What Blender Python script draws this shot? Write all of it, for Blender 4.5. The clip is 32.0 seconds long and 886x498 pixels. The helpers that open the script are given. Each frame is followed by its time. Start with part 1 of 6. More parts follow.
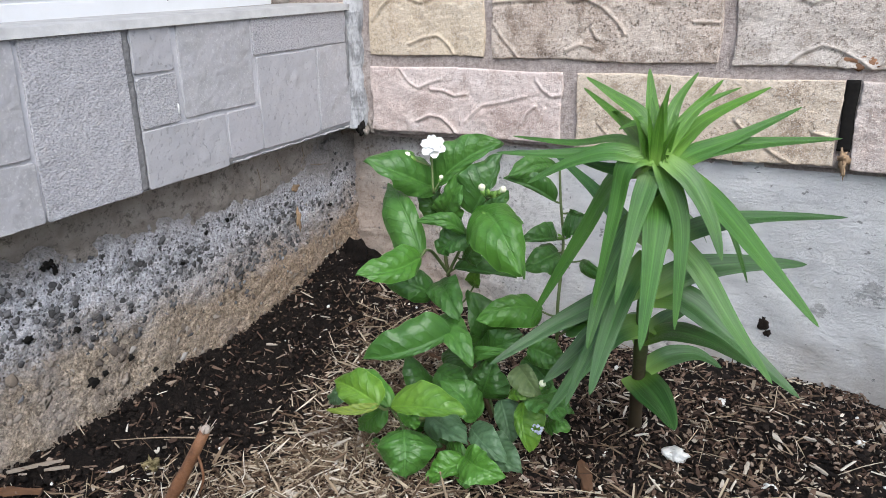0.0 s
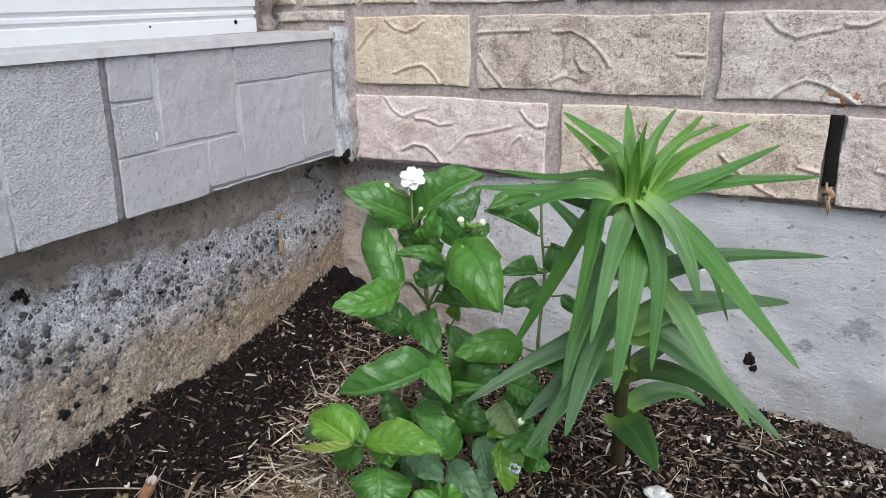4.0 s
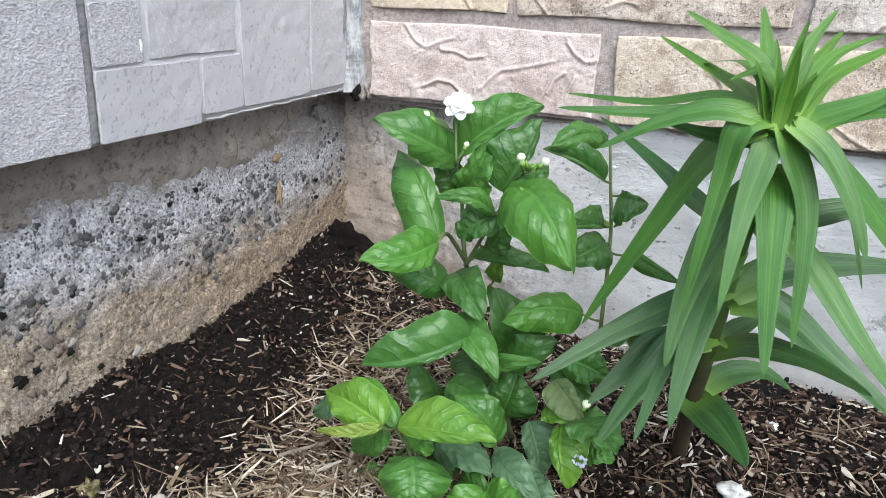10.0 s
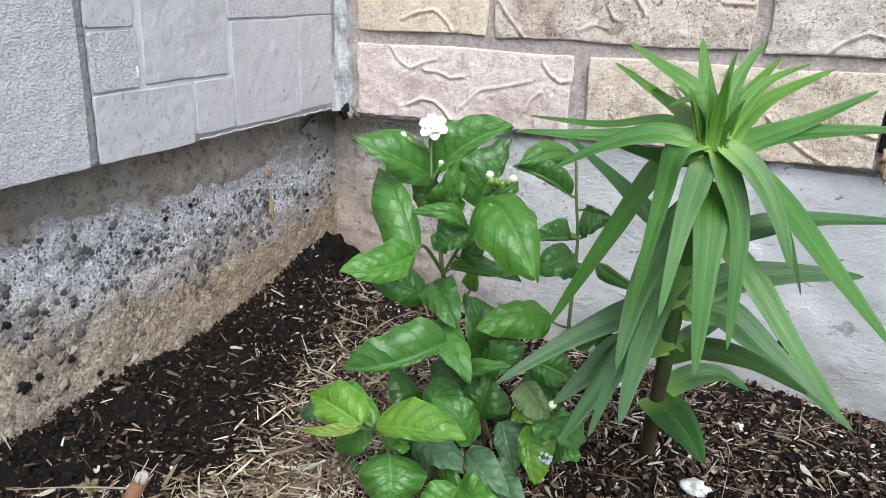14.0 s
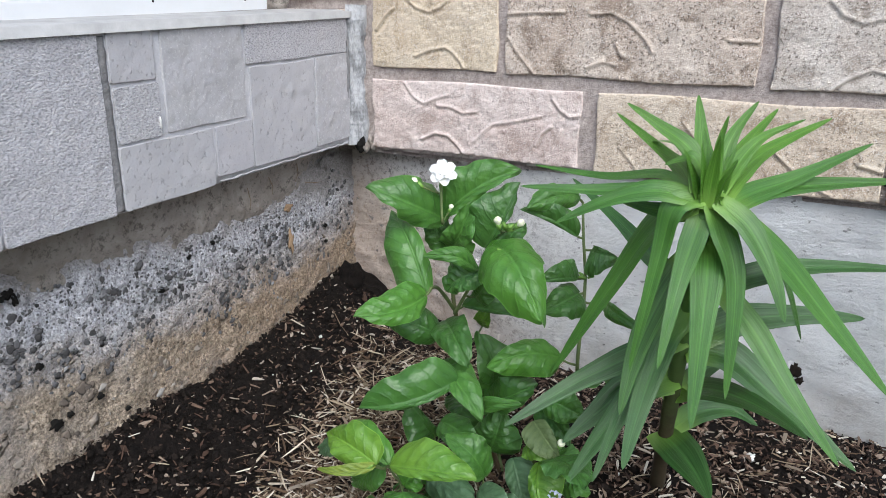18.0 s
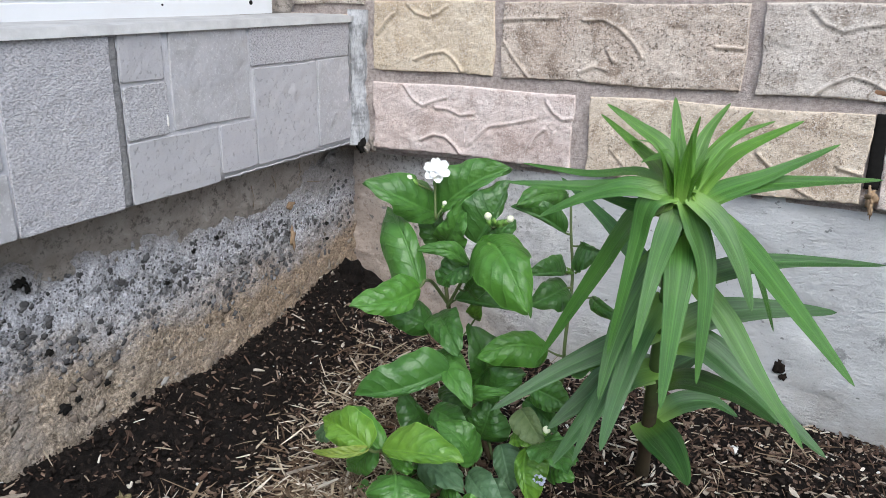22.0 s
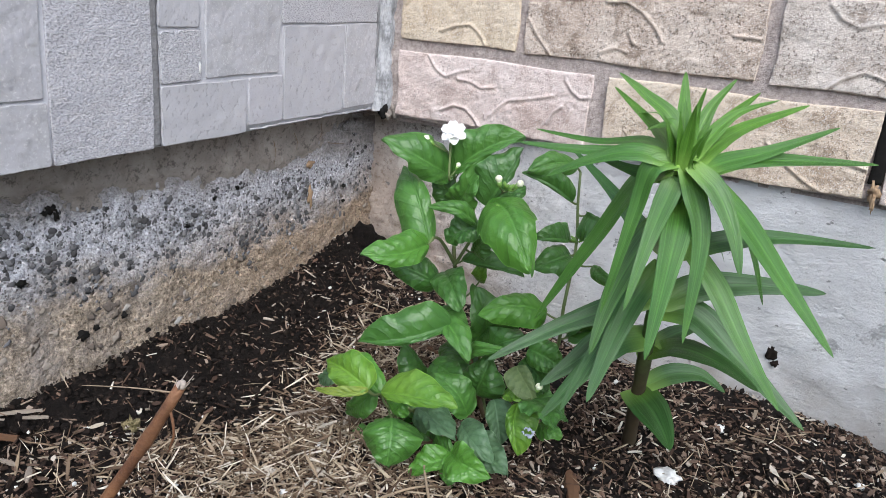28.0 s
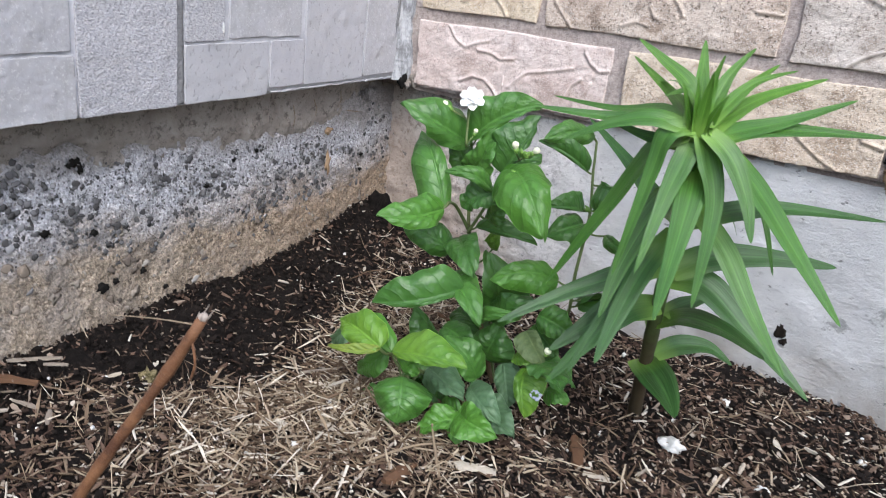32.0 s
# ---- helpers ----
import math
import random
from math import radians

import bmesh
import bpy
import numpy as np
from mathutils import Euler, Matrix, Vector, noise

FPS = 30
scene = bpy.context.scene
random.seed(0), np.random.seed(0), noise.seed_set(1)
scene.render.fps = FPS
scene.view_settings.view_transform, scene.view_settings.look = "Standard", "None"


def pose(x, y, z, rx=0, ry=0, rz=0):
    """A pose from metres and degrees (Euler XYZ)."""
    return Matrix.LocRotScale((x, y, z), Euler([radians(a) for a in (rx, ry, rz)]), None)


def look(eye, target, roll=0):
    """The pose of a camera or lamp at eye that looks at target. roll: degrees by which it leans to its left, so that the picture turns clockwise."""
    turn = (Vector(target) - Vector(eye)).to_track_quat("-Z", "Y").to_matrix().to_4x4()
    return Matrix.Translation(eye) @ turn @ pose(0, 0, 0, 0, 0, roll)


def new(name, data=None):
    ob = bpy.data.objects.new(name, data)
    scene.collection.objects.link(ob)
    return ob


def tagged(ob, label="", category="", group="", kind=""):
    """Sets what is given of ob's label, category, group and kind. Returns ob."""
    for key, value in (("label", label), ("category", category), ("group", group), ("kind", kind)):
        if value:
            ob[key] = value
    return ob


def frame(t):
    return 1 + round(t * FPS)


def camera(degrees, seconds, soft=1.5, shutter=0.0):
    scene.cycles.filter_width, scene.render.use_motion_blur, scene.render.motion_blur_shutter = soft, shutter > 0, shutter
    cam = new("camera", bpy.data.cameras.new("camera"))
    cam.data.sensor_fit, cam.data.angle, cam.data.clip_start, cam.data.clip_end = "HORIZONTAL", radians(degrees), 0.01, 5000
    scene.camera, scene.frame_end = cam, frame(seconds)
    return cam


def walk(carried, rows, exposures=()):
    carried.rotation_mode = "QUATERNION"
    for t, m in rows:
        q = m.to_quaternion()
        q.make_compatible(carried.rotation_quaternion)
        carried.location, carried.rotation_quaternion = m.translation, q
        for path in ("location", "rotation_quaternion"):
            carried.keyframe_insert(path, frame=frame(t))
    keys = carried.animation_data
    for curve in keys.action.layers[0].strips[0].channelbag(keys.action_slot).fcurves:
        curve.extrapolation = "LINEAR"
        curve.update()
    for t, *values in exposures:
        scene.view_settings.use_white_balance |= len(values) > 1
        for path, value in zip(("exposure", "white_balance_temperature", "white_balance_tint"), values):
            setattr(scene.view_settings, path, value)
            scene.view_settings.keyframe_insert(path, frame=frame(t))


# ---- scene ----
SOFT, SHUTTER = 0.8, 0.4
cam = camera(61.54, 32.0, SOFT, SHUTTER)
PATH = [
    (0, (0.5949, -0.8610, 0.4684), (0.1443, -0.0257, 0.1533), -0.63),
    (0.5, (0.6003, -0.8604, 0.4704), (0.1507, -0.0251, 0.1537), -1.16),
    (1, (0.6011, -0.8576, 0.4797), (0.1403, -0.0222, 0.1799), -1.07),
    (1.5, (0.6029, -0.8555, 0.4773), (0.1430, -0.0189, 0.1797), -0.78),
    (2, (0.6041, -0.8496, 0.4754), (0.1535, -0.0068, 0.1812), -0.43),
    (2.5, (0.6049, -0.8474, 0.4774), (0.1518, -0.0015, 0.1963), -0.46),
    (3, (0.6065, -0.8477, 0.4729), (0.1480, -0.0079, 0.1823), -0.51),
    (3.5, (0.6053, -0.8409, 0.4747), (0.1530, 0.0053, 0.1931), -0.30),
    (5.5, (0.5996, -0.8427, 0.4630), (0.1550, -0.0081, 0.1377), 1.55),
    (6, (0.6008, -0.8422, 0.4547), (0.1659, -0.0059, 0.1207), 2.42),
    (6.5, (0.5683, -0.8350, 0.4446), (0.1086, -0.0098, 0.1164), 2.22),
    (7, (0.5220, -0.8320, 0.4170), (0.0646, -0.0266, 0.0401), 3.30),
    (7.5, (0.4745, -0.7899, 0.4201), (0.0253, 0.0303, 0.0659), 1.16),
    (8, (0.4565, -0.7563, 0.4015), (0.0529, 0.0799, 0.0301), 2.72),
    (8.5, (0.4635, -0.7593, 0.4085), (0.0482, 0.0767, 0.0498), 2.32),
    (9, (0.4736, -0.7661, 0.4058), (0.0590, 0.0713, 0.0496), 2.29),
    (9.5, (0.4866, -0.7733, 0.4166), (0.0681, 0.0689, 0.0764), 1.73),
    (10, (0.4974, -0.7712, 0.4183), (0.0887, 0.0825, 0.0957), 2.55),
    (10.5, (0.5000, -0.7768, 0.4140), (0.0868, 0.0741, 0.0898), 2.96),
    (11, (0.5091, -0.7772, 0.4132), (0.1045, 0.0784, 0.0904), 2.70),
    (11.5, (0.5115, -0.7775, 0.4134), (0.1025, 0.0753, 0.0885), 2.35),
    (12, (0.5187, -0.7804, 0.4145), (0.1152, 0.0731, 0.0851), 2.03),
    (12.5, (0.5285, -0.7877, 0.4272), (0.1217, 0.0681, 0.1076), 2.10),
    (13, (0.5272, -0.7883, 0.4307), (0.1179, 0.0650, 0.1078), 2.07),
    (13.5, (0.5286, -0.7928, 0.4341), (0.1098, 0.0602, 0.1228), 2.06),
    (14, (0.5323, -0.7949, 0.4331), (0.1186, 0.0609, 0.1228), 2.16),
    (14.5, (0.5373, -0.8002, 0.4405), (0.1175, 0.0572, 0.1426), 2.11),
    (16.5, (0.5435, -0.8002, 0.4326), (0.1160, 0.0498, 0.1249), 2.28),
    (17, (0.5434, -0.8024, 0.4478), (0.1049, 0.0453, 0.1493), 2.24),
    (17.5, (0.5428, -0.8017, 0.4596), (0.0942, 0.0349, 0.1452), 0.69),
    (18, (0.5454, -0.7992, 0.4690), (0.1024, 0.0440, 0.1645), 0.90),
    (18.5, (0.5552, -0.8030, 0.4680), (0.1053, 0.0373, 0.1656), 0.54),
    (19, (0.5588, -0.8066, 0.4683), (0.1145, 0.0363, 0.1649), 0.79),
    (19.5, (0.5598, -0.8134, 0.4640), (0.1175, 0.0295, 0.1575), 0.85),
    (20, (0.5636, -0.8090, 0.4690), (0.1197, 0.0369, 0.1733), 0.33),
    (20.5, (0.5669, -0.8144, 0.4705), (0.1141, 0.0278, 0.1779), 0.38),
    (21, (0.5657, -0.8195, 0.4674), (0.1096, 0.0153, 0.1590), 1.32),
    (21.5, (0.5698, -0.8175, 0.4704), (0.1169, 0.0229, 0.1730), 1.25),
    (22, (0.5691, -0.8200, 0.4688), (0.1184, 0.0214, 0.1708), 1.34),
    (22.5, (0.5700, -0.8236, 0.4681), (0.1675, 0.0386, 0.1606), 0.28),
    (23, (0.5714, -0.8305, 0.4768), (0.3523, 0.0479, 0.0520), -4.22),
    (23.5, (0.5621, -0.8408, 0.4804), (0.3714, 0.0640, 0.0998), -4.48),
    (24, (0.5568, -0.8386, 0.4831), (0.3783, 0.0726, 0.1119), -3.01),
    (24.5, (0.5621, -0.8434, 0.4854), (0.3563, 0.0667, 0.1257), -3.49),
    (26.5, (0.5645, -0.8572, 0.4788), (0.2459, 0.0289, 0.1422), -0.94),
    (27, (0.5752, -0.8604, 0.4586), (0.1832, 0.0040, 0.1438), 3.77),
    (27.5, (0.5852, -0.8520, 0.4481), (0.1317, -0.0233, 0.1201), 4.36),
    (28, (0.5903, -0.8475, 0.4506), (0.1268, -0.0184, 0.1381), 5.41),
    (28.5, (0.5926, -0.8502, 0.4479), (0.1352, -0.0188, 0.1325), 5.31),
    (29, (0.5957, -0.8521, 0.4493), (0.1182, -0.0316, 0.1351), 5.66),
    (29.5, (0.5932, -0.8562, 0.4502), (0.1033, -0.0451, 0.1306), 5.37),
    (30, (0.5921, -0.8591, 0.4505), (0.0965, -0.0536, 0.1255), 5.64),
    (30.5, (0.5898, -0.8598, 0.4491), (0.0834, -0.0615, 0.1233), 5.37),
    (31, (0.5905, -0.8605, 0.4443), (0.0957, -0.0582, 0.1105), 5.15),
    (31.5, (0.5866, -0.8556, 0.4442), (0.0949, -0.0482, 0.1181), 5.87),
    (32, (0.5975, -0.8598, 0.4376), (0.1257, -0.0448, 0.1012), 7.06),
]
walk(cam, [(t, look(eye, target, roll)) for t, eye, target, roll in PATH], [(0.0, 0.61, 6000, 7), (2.0, 0.59, 6000, 7), (3.0, 0.49, 6000, 6.5), (6.0, 0.71, 6000, 6), (7.2, 0.95, 5950, 4), (9.0, 0.96, 5950, 3.5), (11.0, 0.84, 5950, 3.5), (13.0, 0.87, 5950, 4), (17.0, 0.64, 5950, 5.5), (22.0, 0.57, 5950, 5.5), (23.0, 0.74, 5975, 5), (24.0, 0.61, 6000, 7), (27.0, 0.66, 5950, 7), (32.0, 0.76, 5950, 8.5)])

# ---------------------------------------------------------------- world and light: a bright overcast sky
world = bpy.data.worlds.new("sky")
scene.world = world
world.use_nodes = True
wt = world.node_tree
sky = wt.nodes.new("ShaderNodeTexSky")
sky.sky_type = "NISHITA"
sky.sun_disc = False
sky.sun_elevation, sky.sun_rotation = radians(50), radians(142)
sky.dust_density, sky.ozone_density = 3.0, 0.8
wt.nodes["Background"].inputs["Strength"].default_value = 0.15
wt.links.new(sky.outputs[0], wt.nodes["Background"].inputs["Color"])
sun = new("sun", bpy.data.lights.new("sun", "SUN"))
sun.data.energy, sun.data.angle = 1.5, radians(50)
sun.data.color = (1.0, 0.98, 0.95)
sun.matrix_world = look((1.6, -1.9, 2.5), (0, 0, 0))


# ---------------------------------------------------------------- node helpers
def put(nt, socket, v):
    if isinstance(v, bpy.types.NodeSocket):
        nt.links.new(v, socket)
    else:
        socket.default_value = v


def coords(nt, scale=(1, 1, 1), uv=False):
    tc = nt.nodes.new("ShaderNodeTexCoord")
    mp = nt.nodes.new("ShaderNodeMapping")
    nt.links.new(tc.outputs["UV" if uv else "Object"], mp.inputs["Vector"])
    mp.inputs["Scale"].default_value = scale
    return mp.outputs["Vector"]


def noise_tex(nt, scale, detail=4.0, rough=0.6, vec=None, distort=0.0):
    n = nt.nodes.new("ShaderNodeTexNoise")
    put(nt, n.inputs["Scale"], scale)
    put(nt, n.inputs["Detail"], detail)
    put(nt, n.inputs["Roughness"], rough)
    put(nt, n.inputs["Distortion"], distort)
    nt.links.new(vec if vec else coords(nt), n.inputs["Vector"])
    return n.outputs["Fac"]


def voronoi_tex(nt, scale, vec=None, feature="F1", out="Distance", rand=1.0):
    n = nt.nodes.new("ShaderNodeTexVoronoi")
    n.feature = feature
    put(nt, n.inputs["Scale"], scale)
    put(nt, n.inputs["Randomness"], rand)
    nt.links.new(vec if vec else coords(nt), n.inputs["Vector"])
    return n.outputs[out]


def ramp(nt, fac, stops):
    n = nt.nodes.new("ShaderNodeValToRGB")
    e = n.color_ramp.elements
    while len(e) < len(stops):
        e.new(0.5)
    for k, (p, c) in enumerate(stops):
        e[k].position = p
        e[k].color = (c, c, c, 1) if isinstance(c, (int, float)) else (*c, 1)
    nt.links.new(fac, n.inputs["Fac"])
    return n.outputs["Color"]


def mixc(nt, fac, a, b, mode="MIX"):
    n = nt.nodes.new("ShaderNodeMix")
    n.data_type, n.blend_type = "RGBA", mode
    put(nt, n.inputs["Factor"], fac)
    put(nt, n.inputs[6], (*a, 1) if isinstance(a, tuple) else a)
    put(nt, n.inputs[7], (*b, 1) if isinstance(b, tuple) else b)
    return n.outputs[2]


def calc(nt, op, a, b=0.0, c=0.0):
    n = nt.nodes.new("ShaderNodeMath")
    n.operation = op
    for k, v in enumerate((a, b, c)):
        put(nt, n.inputs[k], v)
    return n.outputs[0]


def axis(nt, k, uv=False):
    n = nt.nodes.new("ShaderNodeSeparateXYZ")
    nt.links.new(coords(nt, uv=uv), n.inputs[0])
    return n.outputs[k]


def bump(nt, height, strength, dist, normal=None):
    n = nt.nodes.new("ShaderNodeBump")
    put(nt, n.inputs["Height"], height)
    n.inputs["Strength"].default_value, n.inputs["Distance"].default_value = strength, dist
    if normal:
        nt.links.new(normal, n.inputs["Normal"])
    return n.outputs["Normal"]


def island(nt):
    return nt.nodes.new("ShaderNodeNewGeometry").outputs["Random Per Island"]


def object_random(nt):
    return nt.nodes.new("ShaderNodeObjectInfo").outputs["Random"]


def material(name, rough=0.85, spec=0.3):
    m = bpy.data.materials.new(name)
    m.use_nodes = True
    nt = m.node_tree
    p = nt.nodes["Principled BSDF"]
    p.inputs["Roughness"].default_value = rough
    p.inputs["Specular IOR Level"].default_value = spec
    return m, nt, p


# ---------------------------------------------------------------- materials
def brick_material(name, base, dark, pale, pits=0.5):
    m, nt, p = material(name, 0.93, 0.2)
    broad = noise_tex(nt, 14, 5, 0.6)
    fine = noise_tex(nt, 300, 5, 0.8)
    grit = voronoi_tex(nt, 520)
    col = mixc(nt, ramp(nt, broad, [(0.38, 0.0), (0.62, 1.0)]), base, pale)
    brown = mixc(nt, ramp(nt, noise_tex(nt, 26, 6, 0.7, distort=0.6), [(0.50, 0.0), (0.60, 0.8)]), col, dark)
    speck = calc(nt, "MULTIPLY", ramp(nt, fine, [(0.53, 0.0), (0.57, pits)]), ramp(nt, noise_tex(nt, 30, 4, 0.65, distort=0.5), [(0.40, 0.18), (0.54, 1.0)]))
    col = mixc(nt, speck, brown, tuple(v * 0.5 for v in dark))
    col = mixc(nt, ramp(nt, noise_tex(nt, 700, 2, 0.5), [(0.57, 0.0), (0.62, 0.6)]), col, (0.70, 0.655, 0.61))
    # paler where the face stands out in ridges and edges
    convex = nt.nodes.new("ShaderNodeNewGeometry").outputs["Pointiness"]
    col = mixc(nt, ramp(nt, convex, [(0.515, 0.0), (0.56, 0.7)]), col, tuple(min(0.8, v * 1.12) for v in pale))
    put(nt, p.inputs["Base Color"], col)
    n = bump(nt, fine, 0.6, 0.0017)
    n = bump(nt, grit, 0.4, 0.0010, n)
    put(nt, p.inputs["Normal"], n)
    return m


M_BRICK = {
    "pink": brick_material("brick_pink", (0.60, 0.487, 0.447), (0.42, 0.318, 0.278), (0.69, 0.592, 0.557), 0.55),
    "sand": brick_material("brick_sand", (0.58, 0.475, 0.345), (0.45, 0.35, 0.245), (0.64, 0.54, 0.42), 0.6),
    "tan": brick_material("brick_tan", (0.49, 0.395, 0.325), (0.26, 0.195, 0.15), (0.60, 0.51, 0.435), 0.95),
    "rose": brick_material("brick_rose", (0.52, 0.425, 0.385), (0.36, 0.285, 0.25), (0.60, 0.52, 0.47), 0.6),
    "buff": brick_material("brick_buff", (0.56, 0.455, 0.355), (0.34, 0.255, 0.185), (0.65, 0.55, 0.44), 0.8),
    "grey": brick_material("brick_grey", (0.50, 0.43, 0.375), (0.32, 0.26, 0.215), (0.60, 0.535, 0.48), 0.9),
}

M_MORTAR, nt, p = material("mortar", 0.95, 0.15)
put(nt, p.inputs["Base Color"], mixc(nt, ramp(nt, noise_tex(nt, 170, 6, 0.8), [(0.36, 0.0), (0.62, 1.0)]), (0.34, 0.28, 0.255), (0.60, 0.525, 0.49)))
put(nt, p.inputs["Normal"], bump(nt, noise_tex(nt, 260, 5, 0.8), 1.0, 0.004))


def tile_material(name, kind):
    m, nt, p = material(name, 0.7, 0.35)
    broad = noise_tex(nt, 9, 5, 0.65)
    tone = mixc(nt, ramp(nt, broad, [(0.3, 0.0), (0.7, 1.0)]), (0.375, 0.365, 0.392), (0.47, 0.457, 0.485))
    tone = mixc(nt, ramp(nt, noise_tex(nt, 45, 6, 0.75, distort=1.2), [(0.5, 0.0), (0.75, 0.35)]), tone, (0.49, 0.46, 0.425))
    tone = mixc(nt, calc(nt, "MULTIPLY", object_random(nt), 0.30), tone, (0.40, 0.40, 0.405))
    if kind == "pebbled":
        h = noise_tex(nt, 520, 2, 0.5, coords(nt, (1, 0.75, 1.25)), 0.4)
        # shade of the hollows and light on the tops put into the colour
        tone = mixc(nt, ramp(nt, h, [(0.37, 0.65), (0.48, 0.0)]), tone, (0.22, 0.215, 0.22))
        tone = mixc(nt, ramp(nt, h, [(0.54, 0.0), (0.68, 0.5)]), tone, (0.62, 0.61, 0.62))
        n = bump(nt, h, 0.6, 0.0020)
    elif kind == "slate":
        h = noise_tex(nt, 60, 7, 0.72, coords(nt, (1, 1.1, 0.9)), 0.8)
        tone = mixc(nt, ramp(nt, noise_tex(nt, 30, 7, 0.75, distort=0.8), [(0.42, 0.0), (0.62, 0.55)]), tone, (0.34, 0.333, 0.335))
        tone = mixc(nt, ramp(nt, noise_tex(nt, 240, 5, 0.75, coords(nt, (1, 1.1, 0.9))), [(0.52, 0.0), (0.66, 0.5)]), tone, (0.29, 0.285, 0.28))
        tone = mixc(nt, ramp(nt, noise_tex(nt, 330, 4, 0.7), [(0.56, 0.0), (0.66, 0.45)]), tone, (0.66, 0.65, 0.65))
        n = bump(nt, h, 0.35, 0.0030)
    else:
        h = noise_tex(nt, 110, 6, 0.72, coords(nt, (1, 1.1, 0.9)))
        pit = ramp(nt, noise_tex(nt, 260, 3, 0.6, coords(nt, (1, 1.1, 0.9))), [(0.60, 0.0), (0.66, 1.0)])
        tone = mixc(nt, calc(nt, "MULTIPLY", pit, 0.5), tone, (0.26, 0.255, 0.25))
        tone = mixc(nt, ramp(nt, noise_tex(nt, 420, 3, 0.7), [(0.52, 0.0), (0.68, 0.3)]), tone, (0.33, 0.325, 0.32))
        n = bump(nt, h, 0.4, 0.0022)
        n = bump(nt, calc(nt, "SUBTRACT", 1.0, pit), 0.6, 0.0012, n)
    put(nt, p.inputs["Base Color"], tone)
    put(nt, p.inputs["Normal"], n)
    return m


M_TILE = {k: tile_material("tile_" + k, k) for k in ("pebbled", "slate", "smooth")}

M_GROUT, nt, p = material("tile_rim", 0.8, 0.3)
put(nt, p.inputs["Base Color"], mixc(nt, ramp(nt, noise_tex(nt, 60, 6, 0.75), [(0.35, 0.0), (0.7, 1.0)]), (0.43, 0.422, 0.445), (0.58, 0.572, 0.595)))
put(nt, p.inputs["Normal"], bump(nt, noise_tex(nt, 300, 4, 0.7), 0.6, 0.0015))
# dark grey that paints in the shade of recessed joints
M_JOINT, nt, p = material("shaded_joint", 0.9, 0.2)
put(nt, p.inputs["Base Color"], mixc(nt, ramp(nt, noise_tex(nt, 140, 6, 0.75), [(0.35, 0.0), (0.7, 1.0)]), (0.17, 0.166, 0.17), (0.29, 0.285, 0.288)))
put(nt, p.inputs["Normal"], bump(nt, noise_tex(nt, 260, 4, 0.7), 0.8, 0.0025))

M_LEDGE, nt, p = material("ledge_stone", 0.7, 0.35)
put(nt, p.inputs["Base Color"], mixc(nt, ramp(nt, noise_tex(nt, 30, 5, 0.65), [(0.35, 0.0), (0.7, 1.0)]), (0.32, 0.316, 0.314), (0.45, 0.445, 0.442)))
put(nt, p.inputs["Normal"], bump(nt, noise_tex(nt, 250, 4, 0.7), 0.3, 0.001))

M_WHITE, nt, p = material("white_vinyl", 0.4, 0.5)
put(nt, p.inputs["Base Color"], mixc(nt, ramp(nt, noise_tex(nt, 12, 6, 0.7), [(0.45, 0.0), (0.75, 0.5)]), (0.70, 0.71, 0.73), (0.60, 0.60, 0.60)))

M_CAULK, nt, p = material("caulk", 0.6, 0.4)
put(nt, p.inputs["Base Color"], mixc(nt, ramp(nt, noise_tex(nt, 55, 6, 0.75, coords(nt, (1.6, 1.6, 0.6))), [(0.40, 0.0), (0.58, 1.0)]), (0.20, 0.20, 0.206), (0.47, 0.47, 0.485)))
put(nt, p.inputs["Normal"], bump(nt, noise_tex(nt, 200, 4, 0.7), 0.5, 0.002))

# exposed concrete of the recessed footing: pale lime bloom above, rusty earth stain below
M_ROUGH, nt, p = material("rough_concrete", 0.95, 0.15)
edge = calc(nt, "ADD", axis(nt, 2), calc(nt, "MULTIPLY", calc(nt, "SUBTRACT", noise_tex(nt, 12, 5, 0.65), 0.5), 0.11))
edge = calc(nt, "SUBTRACT", edge, calc(nt, "MULTIPLY", calc(nt, "MAXIMUM", calc(nt, "ADD", axis(nt, 1), 0.20), 0.0), 0.17))
pale = mixc(nt, ramp(nt, noise_tex(nt, 260, 6, 0.85), [(0.40, 0.0), (0.58, 1.0)]), (0.40, 0.388, 0.42), (0.90, 0.885, 0.93))
chipped = calc(nt, "ADD", voronoi_tex(nt, 250), calc(nt, "MULTIPLY", calc(nt, "SUBTRACT", noise_tex(nt, 420, 4, 0.7), 0.5), 0.5))
pale = mixc(nt, ramp(nt, chipped, [(0.22, 0.9), (0.32, 0.0)]), pale, mixc(nt, noise_tex(nt, 90, 3, 0.6), (0.05, 0.049, 0.053), (0.27, 0.265, 0.28)))
pale = mixc(nt, ramp(nt, noise_tex(nt, 11, 5, 0.7), [(0.52, 0.0), (0.70, 0.6)]), pale, (0.24, 0.23, 0.225))
earth = mixc(nt, ramp(nt, noise_tex(nt, 230, 6, 0.85), [(0.38, 0.0), (0.60, 1.0)]), (0.17, 0.128, 0.092), (0.66, 0.545, 0.425))
earth = mixc(nt, ramp(nt, noise_tex(nt, 18, 4, 0.6), [(0.45, 0.0), (0.68, 0.75)]), earth, mixc(nt, noise_tex(nt, 260, 5, 0.8), (0.22, 0.185, 0.165), (0.56, 0.50, 0.455)))
rusty = calc(nt, "ADD", axis(nt, 1), calc(nt, "MULTIPLY", noise_tex(nt, 9, 3, 0.6), 0.3))
